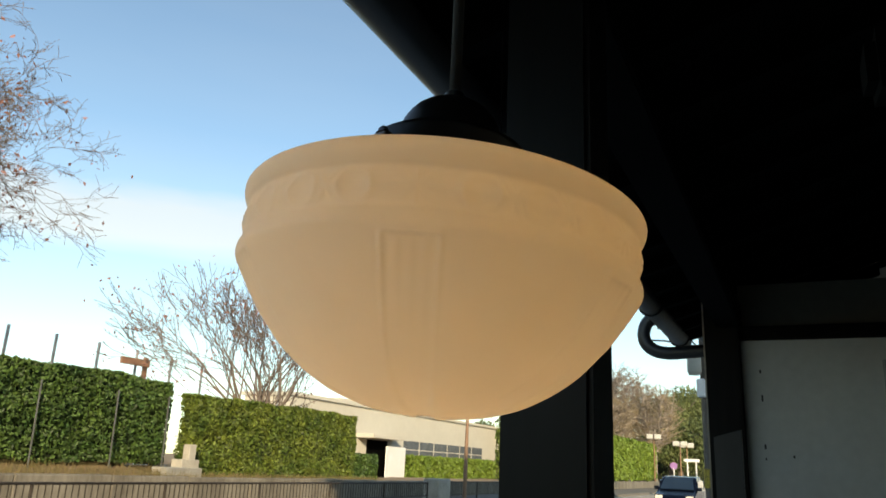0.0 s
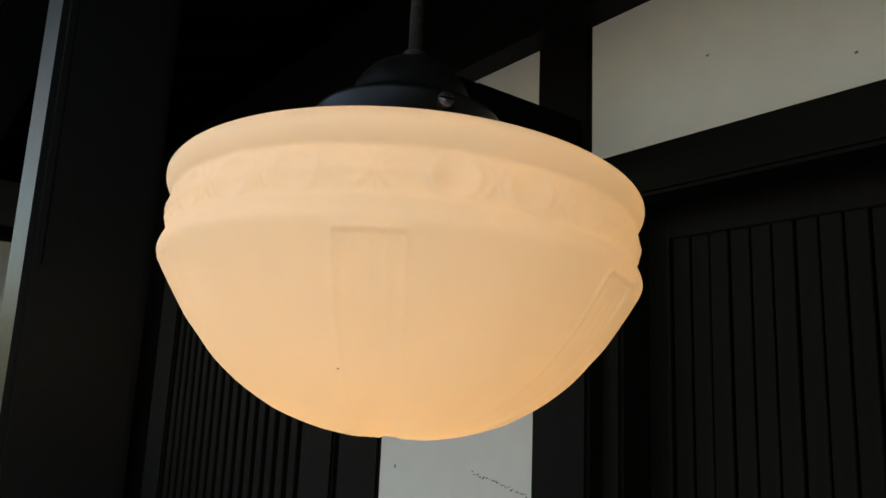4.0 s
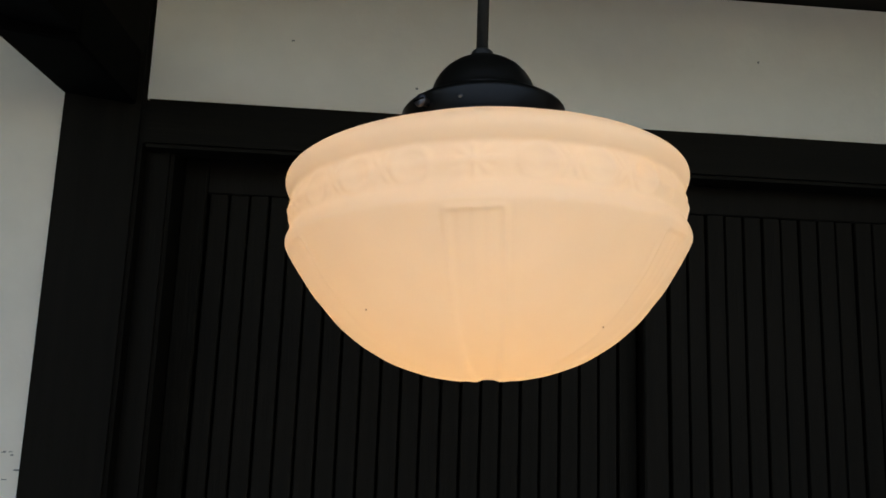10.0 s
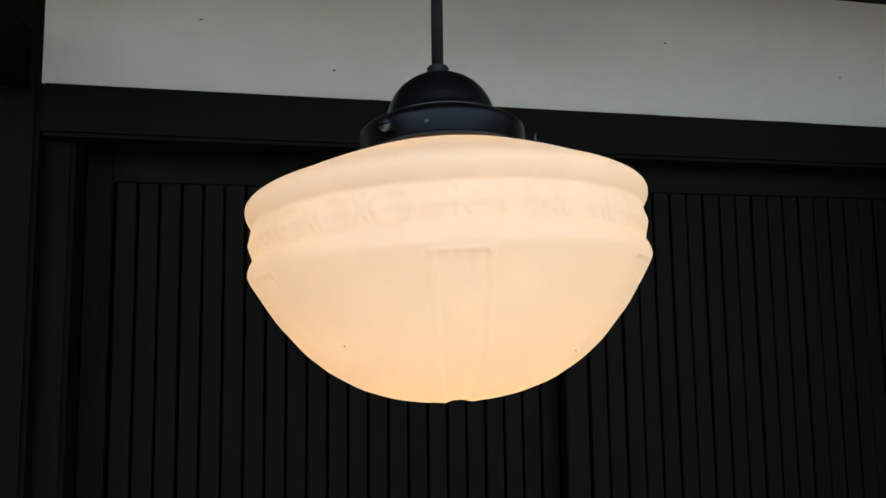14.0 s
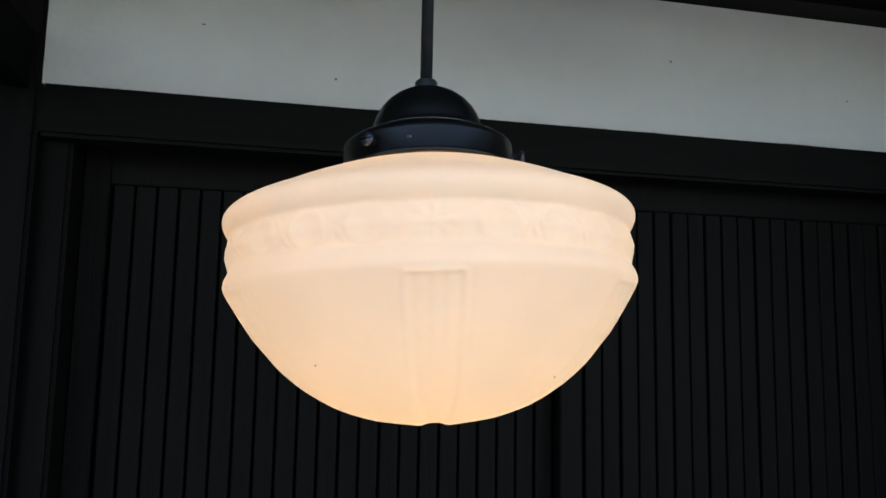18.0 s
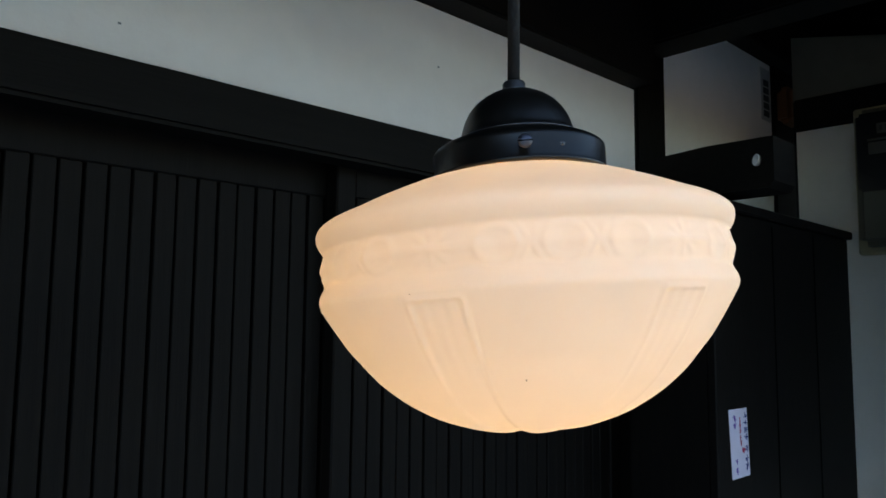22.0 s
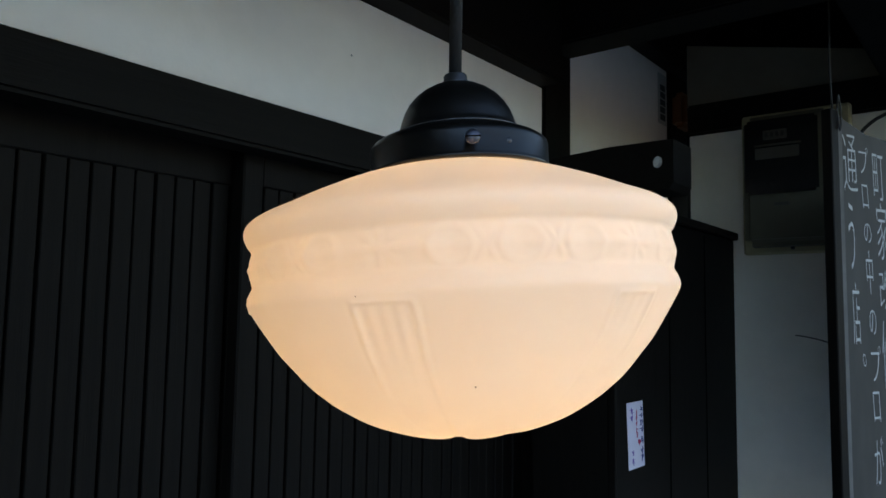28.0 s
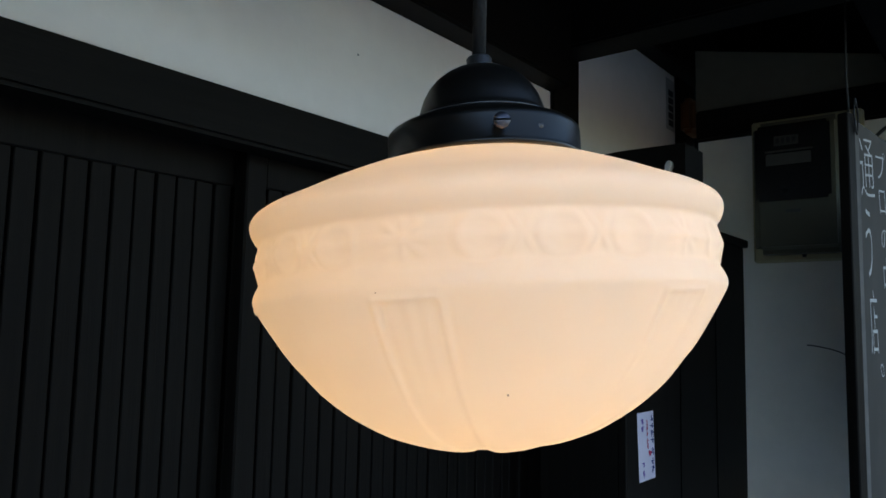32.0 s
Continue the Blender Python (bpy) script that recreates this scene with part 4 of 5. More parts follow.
for (a0, a1, c0, c1) in ((-0.586, -0.561, 1.925, 1.936), (-0.586, -0.561, 1.911, 1.919), (-0.586, -0.575, 1.911, 1.936), (-0.566, -0.561, 1.911, 1.936)):
    box(a0, a1, 0.423, 0.430, c0, c1, bm=hk)
part("hook_plate", hk, M_METAL_BLACK, cb, "small black iron eye plate")

cb2 = holder("bracket_beam")
thing(cb2, "black stained beam end with a round peg hole", "beam", "bracket beams")
b = bmesh.new()
hy, hz, hr, ns = 0.359, 1.9185, 0.0115, 24
y0, y1, z0, z1 = 0.322, FY - 0.009, 1.856, 1.967
outer = []
for k in range(ns):
    a = 2 * math.pi * (k + 0.5) / ns
    cy, cz = math.cos(a), math.sin(a)
    t_ = min(((y1 - hy) if cy > 0 else (hy - y0)) / max(abs(cy), 1e-6), ((z1 - hz) if cz > 0 else (hz - z0)) / max(abs(cz), 1e-6))
    outer.append((hy + cy * t_, hz + cz * t_))
rings = []
for x in (1.216, 1.326):
    rings.append(([b.verts.new((x, hy + hr * math.cos(2 * math.pi * (k + 0.5) / ns), hz + hr * 1.2 * math.sin(2 * math.pi * (k + 0.5) / ns))) for k in range(ns)],
                  [b.verts.new((x, *o)) for o in outer]))
for k in range(ns):
    j = (k + 1) % ns
    b.faces.new((rings[0][0][k], rings[0][0][j], rings[0][1][j], rings[0][1][k]))
    b.faces.new((rings[1][0][j], rings[1][0][k], rings[1][1][k], rings[1][1][j]))
    b.faces.new((rings[0][0][j], rings[0][0][k], rings[1][0][k], rings[1][0][j]))
    b.faces.new((rings[0][1][k], rings[0][1][j], rings[1][1][j], rings[1][1][k]))
bmesh.ops.recalc_face_normals(b, faces=b.faces)
part("beam", b, M_WOOD_H, cb2)
b = lathe([(0, 0.004), (hr * 0.9, 0.004), (hr * 0.99, 0.002), (hr * 0.99, -0.02)], 24)
part("peg", b, M_PLASTER_GREY, cb2, "pale round peg end").matrix_basis = Matrix.Translation((1.214, hy, hz)) @ pose(0, 0, 0, 14, 0, 0) @ Matrix.Diagonal((1, 0.62, 1.1, 1)) @ pose(0, 0, 0, 0, -90, 0)
timber("upper_beam_east", 1.216, 1.326, -0.3, FY - 0.010, 2.242, 2.42, M_WOOD_H, "black roof beam over the doors' corner", "beam")

# roof, eave and gutter
EAVE_Y, EAVE_Z, PITCH = -0.40, 2.215, 0.33


def roof_z(y):
    return EAVE_Z + (y - EAVE_Y) * PITCH


eave = holder("eave_roof")
thing(eave, "low dark eave roof over the pavement front", "roof", kind="structure")
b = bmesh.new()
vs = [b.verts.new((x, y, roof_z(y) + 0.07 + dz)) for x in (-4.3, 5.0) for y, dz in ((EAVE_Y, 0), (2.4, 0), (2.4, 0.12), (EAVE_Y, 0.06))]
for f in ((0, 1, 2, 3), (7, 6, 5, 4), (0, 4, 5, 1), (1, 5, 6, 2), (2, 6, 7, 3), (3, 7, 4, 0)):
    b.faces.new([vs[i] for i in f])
# deck and rafters near-black: the shade below the eave is their colour
part("roof_deck", b, M_DARK, eave, "underside boards, eave shade put into their near-black")
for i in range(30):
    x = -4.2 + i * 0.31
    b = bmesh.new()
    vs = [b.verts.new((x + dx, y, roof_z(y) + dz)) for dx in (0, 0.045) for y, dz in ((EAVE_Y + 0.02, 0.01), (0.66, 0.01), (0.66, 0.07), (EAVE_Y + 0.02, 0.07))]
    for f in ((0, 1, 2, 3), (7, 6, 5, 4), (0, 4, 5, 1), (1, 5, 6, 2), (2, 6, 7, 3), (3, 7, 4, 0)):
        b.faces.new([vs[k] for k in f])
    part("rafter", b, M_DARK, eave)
# purlin darkened the same way, shade put into its colour
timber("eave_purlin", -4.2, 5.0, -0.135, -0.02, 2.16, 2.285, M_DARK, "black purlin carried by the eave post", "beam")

gut = holder("gutter")
thing(gut, "black half-round rain gutter along the eave", "gutter")
b = bmesh.new()
ring = []
for x in (-4.25, 5.0):
    ring.append([b.verts.new((x, EAVE_Y - 0.005 + r * math.cos(a), EAVE_Z + 0.035 + r * math.sin(a))) for r in (0.052, 0.047) for a in [math.pi + math.pi * k / 14 for k in range(15)]])
for lo in (0, 15):
    for k in range(14):
        b.faces.new((ring[0][lo + k], ring[0][lo + k + 1], ring[1][lo + k + 1], ring[1][lo + k]))
for k in (0, 14):
    b.faces.new((ring[0][k], ring[0][15 + k], ring[1][15 + k], ring[1][k]))
part("trough", b, M_GUTTER, gut, smooth=True)
for i in range(10):
    x = -4.1 + i * 0.93
    part("gutter_bracket", tube([(x, EAVE_Y - 0.006 + 0.056 * math.cos(a), EAVE_Z + 0.035 + 0.056 * math.sin(a)) for a in [math.pi + math.pi * k / 10 for k in range(11)]], 0.005, 6), M_METAL_BLACK, gut)
bend = [(-3.6, -0.46, 2.265), (-3.6, -0.5, 2.245), (-3.6, -0.52, 2.185), (-3.6, -0.506, 2.13), (-3.6, -0.46, 2.093), (-3.6, -0.391, 2.079), (-3.6, -0.299, 2.083), (-3.6, -0.184, 2.09), (-3.6, -0.069, 2.095)]
part("downpipe_bend", tube(smooth_line(bend), 0.034, 16), M_GUTTER, gut, "curved black downpipe", smooth=True)

eave_post = timber("eave_post", -0.555, -0.440, -0.130, -0.014, 0.12, 2.16, M_POST, "square black stained post carrying the eave", "post", 0.007, "")
ob = part("post_base_stone", box(-0.62, -0.375, -0.195, 0.05, 0.0, 0.12, 0.02, seg=2), M_KERB)
thing(ob, "squared grey foundation stone under the eave post", "stone")
ob = part("hanging_string", tube([(-0.406, -0.122, 2.2), (-0.405, -0.122, 1.95), (-0.407, -0.121, 1.62)], 0.0008, 5), M_DARK)
thing(ob, "thin dark string hanging beside the eave post", "string")

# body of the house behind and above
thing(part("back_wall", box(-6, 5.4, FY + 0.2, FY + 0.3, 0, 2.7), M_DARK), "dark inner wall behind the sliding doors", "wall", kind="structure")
# unseen block and roof, added and sized to cast the road's shadow
thing(part("unseen_upper_block", box(-24, 0.6, 2.4, 10, 2.0, 10.4), M_PLASTER_GREY), "unseen upper block sized to shade the road", "wall", kind="structure")
b = bmesh.new()
vs = [b.verts.new(p) for x in (-24.4, 0.8) for p in ((x, 1.7, 10.45), (x, 6.2, 11.6), (x, 10.8, 10.45))]
for f in ((0, 1, 4, 3), (1, 2, 5, 4), (0, 3, 5, 2), (0, 2, 1), (3, 4, 5)):
    b.faces.new([vs[i] for i in f])
thing(part("unseen_roof_block", b, M_TILE), "unseen tiled roof block sized to shade the road", "roof", kind="structure")
thing(part("neighbour_house", box(-24.4, -10.5, 1.2, 2.38, 0, 6.4), M_PLASTER_GREY), "plain neighbouring house front down the street", "house", kind="structure")
# unseen too, its height set by the near shadow edge on the road
thing(part("unseen_block_east", box(5.1, 40, 1.7, 9, 0, 5.35), M_PLASTER_GREY), "unseen block up the street, sized for the road's shadow edge", "house", kind="structure")


thing(part("neighbour_front", box(-22, -3.53, -0.214, 0.0, 0, 2.35), M_OLD_BOARD), "rough weathered brown front of the next house", "wall", kind="structure")
thing(part("neighbour_eave", box(-24, -4.4, -0.75, 1.1, 2.95, 3.1), M_TILE), "dark tiled eave of the next house", "roof", kind="structure")


# unseen block added to carry that low shadow edge westward
thing(part("unseen_low_block_east", box(0.85, 5.08, 1.7, 9, 3.4, 5.35), M_PLASTER_GREY), "unseen low block over the eave's east end, shading the road", "wall", kind="structure")


brd = holder("leaning_board")
thing(brd, "dark grey painted board standing against the corner post", "board")
b = bmesh.new()
vs = [b.verts.new(p) for x in (-2.72, -2.70) for p in ((x, -0.104, 0.0), (x, -0.012, 0.0), (x, -0.004, 1.645), (x, -0.106, 1.615))]
for f in ((3, 2, 1, 0), (4, 5, 6, 7), (0, 1, 5, 4), (1, 2, 6, 5), (2, 3, 7, 6), (3, 0, 4, 7)):
    b.faces.new([vs[i] for i in f])
part("plank", b, M_GUTTER_BOARD, brd)
part("batten", box(-2.74, -2.721, -0.098, -0.02, 0.4, 0.46), M_GUTTER_BOARD, brd)


def wall_lamp(at):
    """Conical white shade on a curved arm from the neighbouring front."""
    l_ = holder("wall_lamp", at)
    thing(l_, "white conical enamel lamp on a wall bracket", "wall lamp", "bracket lamps")
    part("shade", lathe([(0.03, 0.16), (0.05, 0.15), (0.10, 0.06), (0.16, -0.06), (0.165, -0.08), (0.155, -0.08), (0.09, 0.05)], 28), M_WHITE, l_, smooth=True)
    part("arm", tube([(0, 0, 0.15), (0, 0.02, 0.24), (0, 0.10, 0.27), (0, 0.42, 0.22)], 0.012, 8), M_METAL_BLACK, l_)
    part("bulb", lathe([(0.03, 0.05), (0.045, 0.0), (0.03, -0.04), (0, -0.05)], 16), M_STICKER, l_)


wall_lamp((-9.0, -0.54, 2.66))
wall_lamp((-12.5, -0.5, 2.1))

# sliding lattice doors
def lattice_door(x0, x1, y, first, count, pitch, label):
    d = holder("sliding_door", (0, 0, 0))
    thing(d, label, "door", "sliding doors", "")
    z0, z1, th = 0.065, 1.85, 0.03
    part("stile", box(x0, first - 0.006, y, y + th, z0, z1, 0.003), M_SLAT, d)
    part("stile", box(first + count * pitch + 0.004, x1, y, y + th, z0, z1, 0.003), M_SLAT, d)
    part("top_rail", box(first - 0.006, first + count * pitch + 0.004, y + 0.002, y + th, 1.776, z1, 0.002), M_SLAT, d)
    part("bottom_rail", box(first - 0.006, first + count * pitch + 0.004, y + 0.002, y + th, z0, 0.2, 0.002), M_SLAT, d)
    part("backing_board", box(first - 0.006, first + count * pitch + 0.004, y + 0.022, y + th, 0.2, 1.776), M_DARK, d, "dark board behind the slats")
    proto = None
    for i in range(count):
        if proto is None:
            proto = part("slat", box(0, pitch - 0.0038, y + 0.004, y + 0.022, 0.2, 1.776, 0.0014), M_SLAT, d)
            s = proto
        else:
            s = new("slat", proto.data)
            s.parent = d
        s.location = (first + i * pitch, 0.0015 * math.sin(i * 2.3), 0)
    for zz in (0.75, 1.35):
        part("cross_batten", box(first - 0.006, first + count * pitch + 0.004, y + 0.018, y + 0.023, zz, zz + 0.02), M_DARK, d)
    return d


lattice_door(-0.395, 0.392, 0.742, -0.350, 22, 0.0328, "black stained sliding door of close vertical slats, shut")
lattice_door(0.368, 1.214, 0.706, 0.414, 23, 0.0328, "black stained sliding door of close vertical slats, shut")

# lattice window further along the front
lw = holder("lattice_window")
thing(lw, "dark wooden lattice window of upright bars", "lattice window")
part("frame", box(-2.36, -1.352, FY + 0.0, FY + 0.06, 1.86, 1.95, 0.004), M_WOOD_H, lw)
part("frame", box(-2.36, -1.352, FY + 0.0, FY + 0.06, 0.3, 0.4, 0.004), M_WOOD_H, lw)
# near-black sheet; the shade behind the bars is put into its colour
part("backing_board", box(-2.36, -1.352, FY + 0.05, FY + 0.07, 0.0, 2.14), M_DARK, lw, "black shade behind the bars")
proto = None
for i in range(15):
    if proto is None:
        proto = part("lattice_bar", box(-0.018, 0.018, FY - 0.01, FY + 0.03, 0.4, 1.86, 0.003), M_SLAT, lw)
        s = proto
    else:
        s = new("lattice_bar", proto.data)
        s.parent = lw
    s.location = (-1.40 - i * 0.066, 0, 0)
timber("post_lattice_west", -2.55, -2.362, FY - 0.02, FY + 0.1, 0, 2.5, M_WOOD, "black stained post beside the lattice window", "post")

# plaster return wall with spiked rail
WX = -3.42
# white wall given the darker plaster, its shade put into the colour
thing(part("wall_return", box(WX - 0.1, WX, -0.032, 0.62, 0, 2.103), M_PLASTER_GREY), "shaded white plaster return wall", "wall", kind="structure")
# eave shade on this strip comes from its darker colour
thing(part("wall_return_upper", box(WX - 0.1, WX - 0.01, -0.032, 0.62, 2.172, 2.38), M_PLASTER_SHADE), "upper plaster strip under the eave, shade in its colour", "wall", kind="structure")
timber("return_rail", WX - 0.1, WX + 0.02, -0.032, 0.62, 2.104, 2.171, M_WOOD, "black stained tie beam over the return wall", "beam")
timber("post_return", WX - 0.05, WX + 0.07, -0.188, -0.034, 0, 2.3, M_WOOD, "black stained corner post at the street", "post")
timber("post_return_inner", WX - 0.05, WX + 0.05, 0.622, 0.72, 0, 2.3, M_WOOD, "black stained inner corner post", "post")
gate = holder("spiked_rail")
thing(gate, "black iron rail of upright bars before the plaster", "railing")
GX = -2.37
part("cross_rail", box(GX - 0.012, GX + 0.012, -0.02, 0.52, 1.252, 1.300, 0.004), M_METAL_BLACK, gate)
part("cross_rail", box(GX - 0.012, GX + 0.012, -0.02, 0.52, 0.25, 0.29, 0.004), M_METAL_BLACK, gate)
for i in range(6):
    y = 0.028 + i * 0.0802
    part("bar", box(GX + 0.013, GX + 0.027, y - 0.0075, y + 0.0075, 0.02, 1.375, 0.002), M_METAL_BLACK, gate)
cab = holder("meter_cabinet")
thing(cab, "weathered grey metal cabinet behind the iron rail", "cabinet")
part("body", box(-2.86, -2.66, 0.1, 0.42, 0.0, 1.22, 0.01), M_CABINET, cab)
part("door", box(-2.658, -2.645, 0.17, 0.34, 0.1, 1.16, 0.004), M_PANEL_GREY, cab, "pale cabinet door")
part("handle", box(-2.644, -2.632, 0.2, 0.3, 1.05, 1.09, 0.003), M_METAL_BLACK, cab)
ob = part("wall_conduit", tube([(WX + 0.02, 0.575, 0.3), (WX + 0.02, 0.575, 2.0)], 0.022, 8), M_PANEL_GREY)
thing(ob, "thin grey conduit on the return wall", "pipe")


# dark drips on the return wall
b = bmesh.new()
for y, z, h in ((0.049, 1.832, 0.030), (0.047, 1.612, 0.022), (0.047, 1.557, 0.010), (0.165, 1.571, 0.012), (0.048, 1.956, 0.016)):
    box(WX - 0.001, WX + 0.0012, y - 0.004, y + 0.004, z - h / 2, z + h / 2, bm=b)
thing(part("wall_drips", b, M_METAL_BLACK), "small dark drips on the shaded plaster", "mark", "plaster marks", "stuff")


# marks on the plaster
def marks(name, spots, mat, label, y=FY):
    b = bmesh.new()
    for x, z, w, h in spots:
        box(x - w / 2, x + w / 2, y - 0.0012, y + 0.001, z - h / 2, z + h / 2, bm=b)
    ob = part(name, b, mat)
    return thing(ob, label, "mark", "plaster marks", "stuff")


rnd = random.Random(8)
scuff = [(-0.622, 1.535, 0.004, 0.007), (-0.628, 1.512, 0.002, 0.012), (-0.956, 1.374, 0.004, 0.006)]
for i in range(26):
    u = i / 25
    scuff.append((-0.71 + 0.14 * u + rnd.uniform(-0.003, 0.003), 1.386 - 0.022 * u + rnd.uniform(-0.003, 0.003), rnd.uniform(0.002, 0.006), rnd.uniform(0.0008, 0.0025)))
for i in range(9):
    scuff.append((-0.68 + 0.12 * rnd.random(), 1.335 + rnd.uniform(-0.012, 0.012), rnd.uniform(0.002, 0.008), rnd.uniform(0.001, 0.003)))
marks("scuff_marks", scuff, M_SCUFF, "dark scuffs rubbed across the white plaster")
marks("wall_specks", [(-0.221, 2.012, 0.005, 0.0016), (-0.021, 1.945, 0.004, 0.0025), (0.55, 2.03, 0.003, 0.003), (0.9, 1.99, 0.003, 0.002)], M_SCUFF, "tiny dark specks on the plaster")
b = lathe([(0, 0), (0.007, 0), (0.007, 0.0012)], 14)
st = part("water_stain", b, M_STAIN)
st.matrix_basis = Matrix.Translation((0.06, FY - 0.001, 2.123)) @ Matrix.Diagonal((0.9, 1, 1, 1)) @ pose(0, 0, 0, -90, 0, 0)
thing(st, "small brown water stain near the beam", "stain", "plaster marks")

# shutter box to the right of the doors
BOXY = 0.42
sb = holder("shutter_box")
thing(sb, "tall black stained wooden shutter box beside the doors", "shutter box")
part("front_panel", box(1.130, 1.955, BOXY, BOXY + 0.02, 0.1, 1.812, 0.003), M_SLAT, sb)
part("side_panel", box(1.130, 1.150, BOXY + 0.02, FY - 0.03, 0.1, 1.812), M_SLAT, sb)
part("cap_board", box(1.118, 1.965, BOXY - 0.012, FY - 0.03, 1.813, 1.835, 0.003), M_SLAT, sb)
part("foot_board", box(1.125, 1.96, BOXY - 0.008, FY - 0.03, 0.0, 0.1, 0.003), M_SLAT, sb)
for x in (1.43, 1.69):
    part("batten", box(x, x + 0.004, BOXY - 0.0015, BOXY, 0.1, 1.8), M_DARK, sb, "dark board joint")

note = holder("paper_note")
thing(note, "narrow lilac paper note with handwriting, pasted on boards", "note")
b = box(1.178, 1.262, BOXY - 0.0022, BOXY - 0.001, 1.241, 1.386)
for v in b.verts:
    v.co.x += (v.co.z - 1.386) * -0.075
part("sheet", b, M_PAPER, note)
rnd = random.Random(3)
ink = ((1.251, M_INK_BLUE, 0.017, (1.370, 1.352, 1.340, 1.322, 1.300, 1.276, 1.262)), (1.226, M_INK_RED, 0.009, (1.362, 1.350, 1.338, 1.325, 1.313)),
       (1.200, M_INK_PURPLE, 0.013, (1.366, 1.352, 1.276, 1.258)))
for cx, mt, w, rows_z in ink:
    for z in rows_z:
        b = bmesh.new()
        for s_ in range(5):
            wx, wz = (w * rnd.uniform(0.4, 0.9), 0.0016) if s_ % 2 else (0.0017, 0.012 * rnd.uniform(0.5, 1))
            ox, oz = cx - (z - 1.386) * 0.075 + rnd.uniform(-0.3, 0.3) * w, z + rnd.uniform(-0.004, 0.004)
            box(ox - wx / 2, ox + wx / 2, BOXY - 0.0031, BOXY - 0.0023, oz - wz / 2, oz + wz / 2, bm=b)
        part("written_sign", b, mt, note, "unreadable handwritten stroke")
b = bmesh.new()
hv = []
for k in range(20):
    u = 2 * math.pi * k / 20
    hv.append(b.verts.new((0.00045 * 16 * math.sin(u) ** 3, 0, 0.00045 * (13 * math.cos(u) - 5 * math.cos(2 * u) - 2 * math.cos(3 * u) - math.cos(4 * u)))))
hg = bmesh.ops.extrude_face_region(b, geom=[b.faces.new(hv)])
bmesh.ops.translate(b, vec=(0, -0.0009, 0), verts=[v for v in hg["geom"] if isinstance(v, bmesh.types.BMVert)])
part("heart", b, M_INK_RED, note, "small red heart").matrix_basis = pose(1.243, BOXY - 0.0023, 1.297, 0, 12, 0)

# red enamel plate on the side of the shutter box
SX = 1.130
pl = holder("red_plate")
thing(pl, "small red and white plate on the shutter box side", "sign")
part("plate", box(SX - 0.0022, SX - 0.0003, 0.464, 0.556, 1.599, 1.682), M_RED, pl)
part("white_band", box(SX - 0.0032, SX - 0.0023, 0.467, 0.553, 1.604, 1.627), M_STICKER, pl, "pale band under the red")
for k in range(5):
    if k != 2:
        part("dark_bar", box(SX - 0.0042, SX - 0.0033, 0.471 + k * 0.0165, 0.483 + k * 0.0165, 1.608, 1.622), M_INK_BLUE, pl)
ob = part("bell_knob", lathe([(0, 0.014), (0.005, 0.013), (0.008, 0.008), (0.006, 0), (0.0105, -0.002), (0.0105, -0.005)], 20), M_STEEL, smooth=True)
ob.matrix_basis = pose(SX - 0.004, 0.503, 1.784, 0, -90, 0)
thing(ob, "small steel knob on the shutter box side", "knob")
ob = part("thin_wire", tube([(SX - 0.002, 0.466, 1.683), (SX - 0.002, 0.466, 1.757)], 0.0013, 6), M_PANEL_GREY)
thing(ob, "thin pale wire running up the dark boards", "wire")

# security sticker on the plaster edge and orange lens
stk = holder("wall_sticker")
thing(stk, "small upright white sticker with dark bars on plaster", "sticker")
part("sheet", box(1.955, 2.025, FY - 0.0025, FY - 0.001, 2.215, 2.385), M_PLASTER_GREY, stk)
for k in range(5):
    part("dark_bar", box(1.972, 2.012, FY - 0.0036, FY - 0.0026, 2.228 + k * 0.025, 2.248 + k * 0.025), M_METAL_BLACK, stk)
ob = part("orange_lens", box(2.045, 2.15, FY - 0.06, FY - 0.0095, 2.215, 2.335, 0.015, seg=3), M_ORANGE)
thing(ob, "dim orange alarm lens on the dark post", "alarm light")

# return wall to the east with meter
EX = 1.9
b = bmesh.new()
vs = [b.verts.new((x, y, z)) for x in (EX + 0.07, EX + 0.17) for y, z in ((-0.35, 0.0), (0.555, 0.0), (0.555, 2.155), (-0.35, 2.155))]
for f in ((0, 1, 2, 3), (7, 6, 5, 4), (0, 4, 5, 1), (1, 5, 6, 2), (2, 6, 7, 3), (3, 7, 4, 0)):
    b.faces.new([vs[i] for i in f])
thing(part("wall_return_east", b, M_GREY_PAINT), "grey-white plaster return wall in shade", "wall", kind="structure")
timber("return_beam_east", EX + 0.06, EX + 0.18, -0.35, 0.56, 2.157, 2.255, M_WOOD_H, "black stained tie beam over the meter", "beam")
# strip coloured dark to carry the shade of the sloping roof
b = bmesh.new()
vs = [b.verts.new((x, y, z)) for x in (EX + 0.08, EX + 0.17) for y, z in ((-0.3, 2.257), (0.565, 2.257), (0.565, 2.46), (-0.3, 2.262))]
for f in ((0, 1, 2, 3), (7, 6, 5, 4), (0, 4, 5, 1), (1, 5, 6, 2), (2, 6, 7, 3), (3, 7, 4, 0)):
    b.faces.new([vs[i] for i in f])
thing(part("gable_strip", b, M_PLASTER_SHADE), "plaster strip under the sloping roof, shade in its colour", "wall", kind="structure")

met = holder("electric_meter")
thing(met, "grey-green electric meter case with dark window", "electric meter")
mx0, mx1 = EX - 0.04, EX + 0.069
part("base_board", box(mx1 - 0.03, mx1 - 0.002, 0.090, 0.386, 1.765, 2.186, 0.006), M_METER_BOARD, met, "cream painted mounting board")
part("case", box(mx0, mx1 - 0.031, 0.128, 0.364, 1.783, 2.163, 0.020, seg=3), M_METER, met)
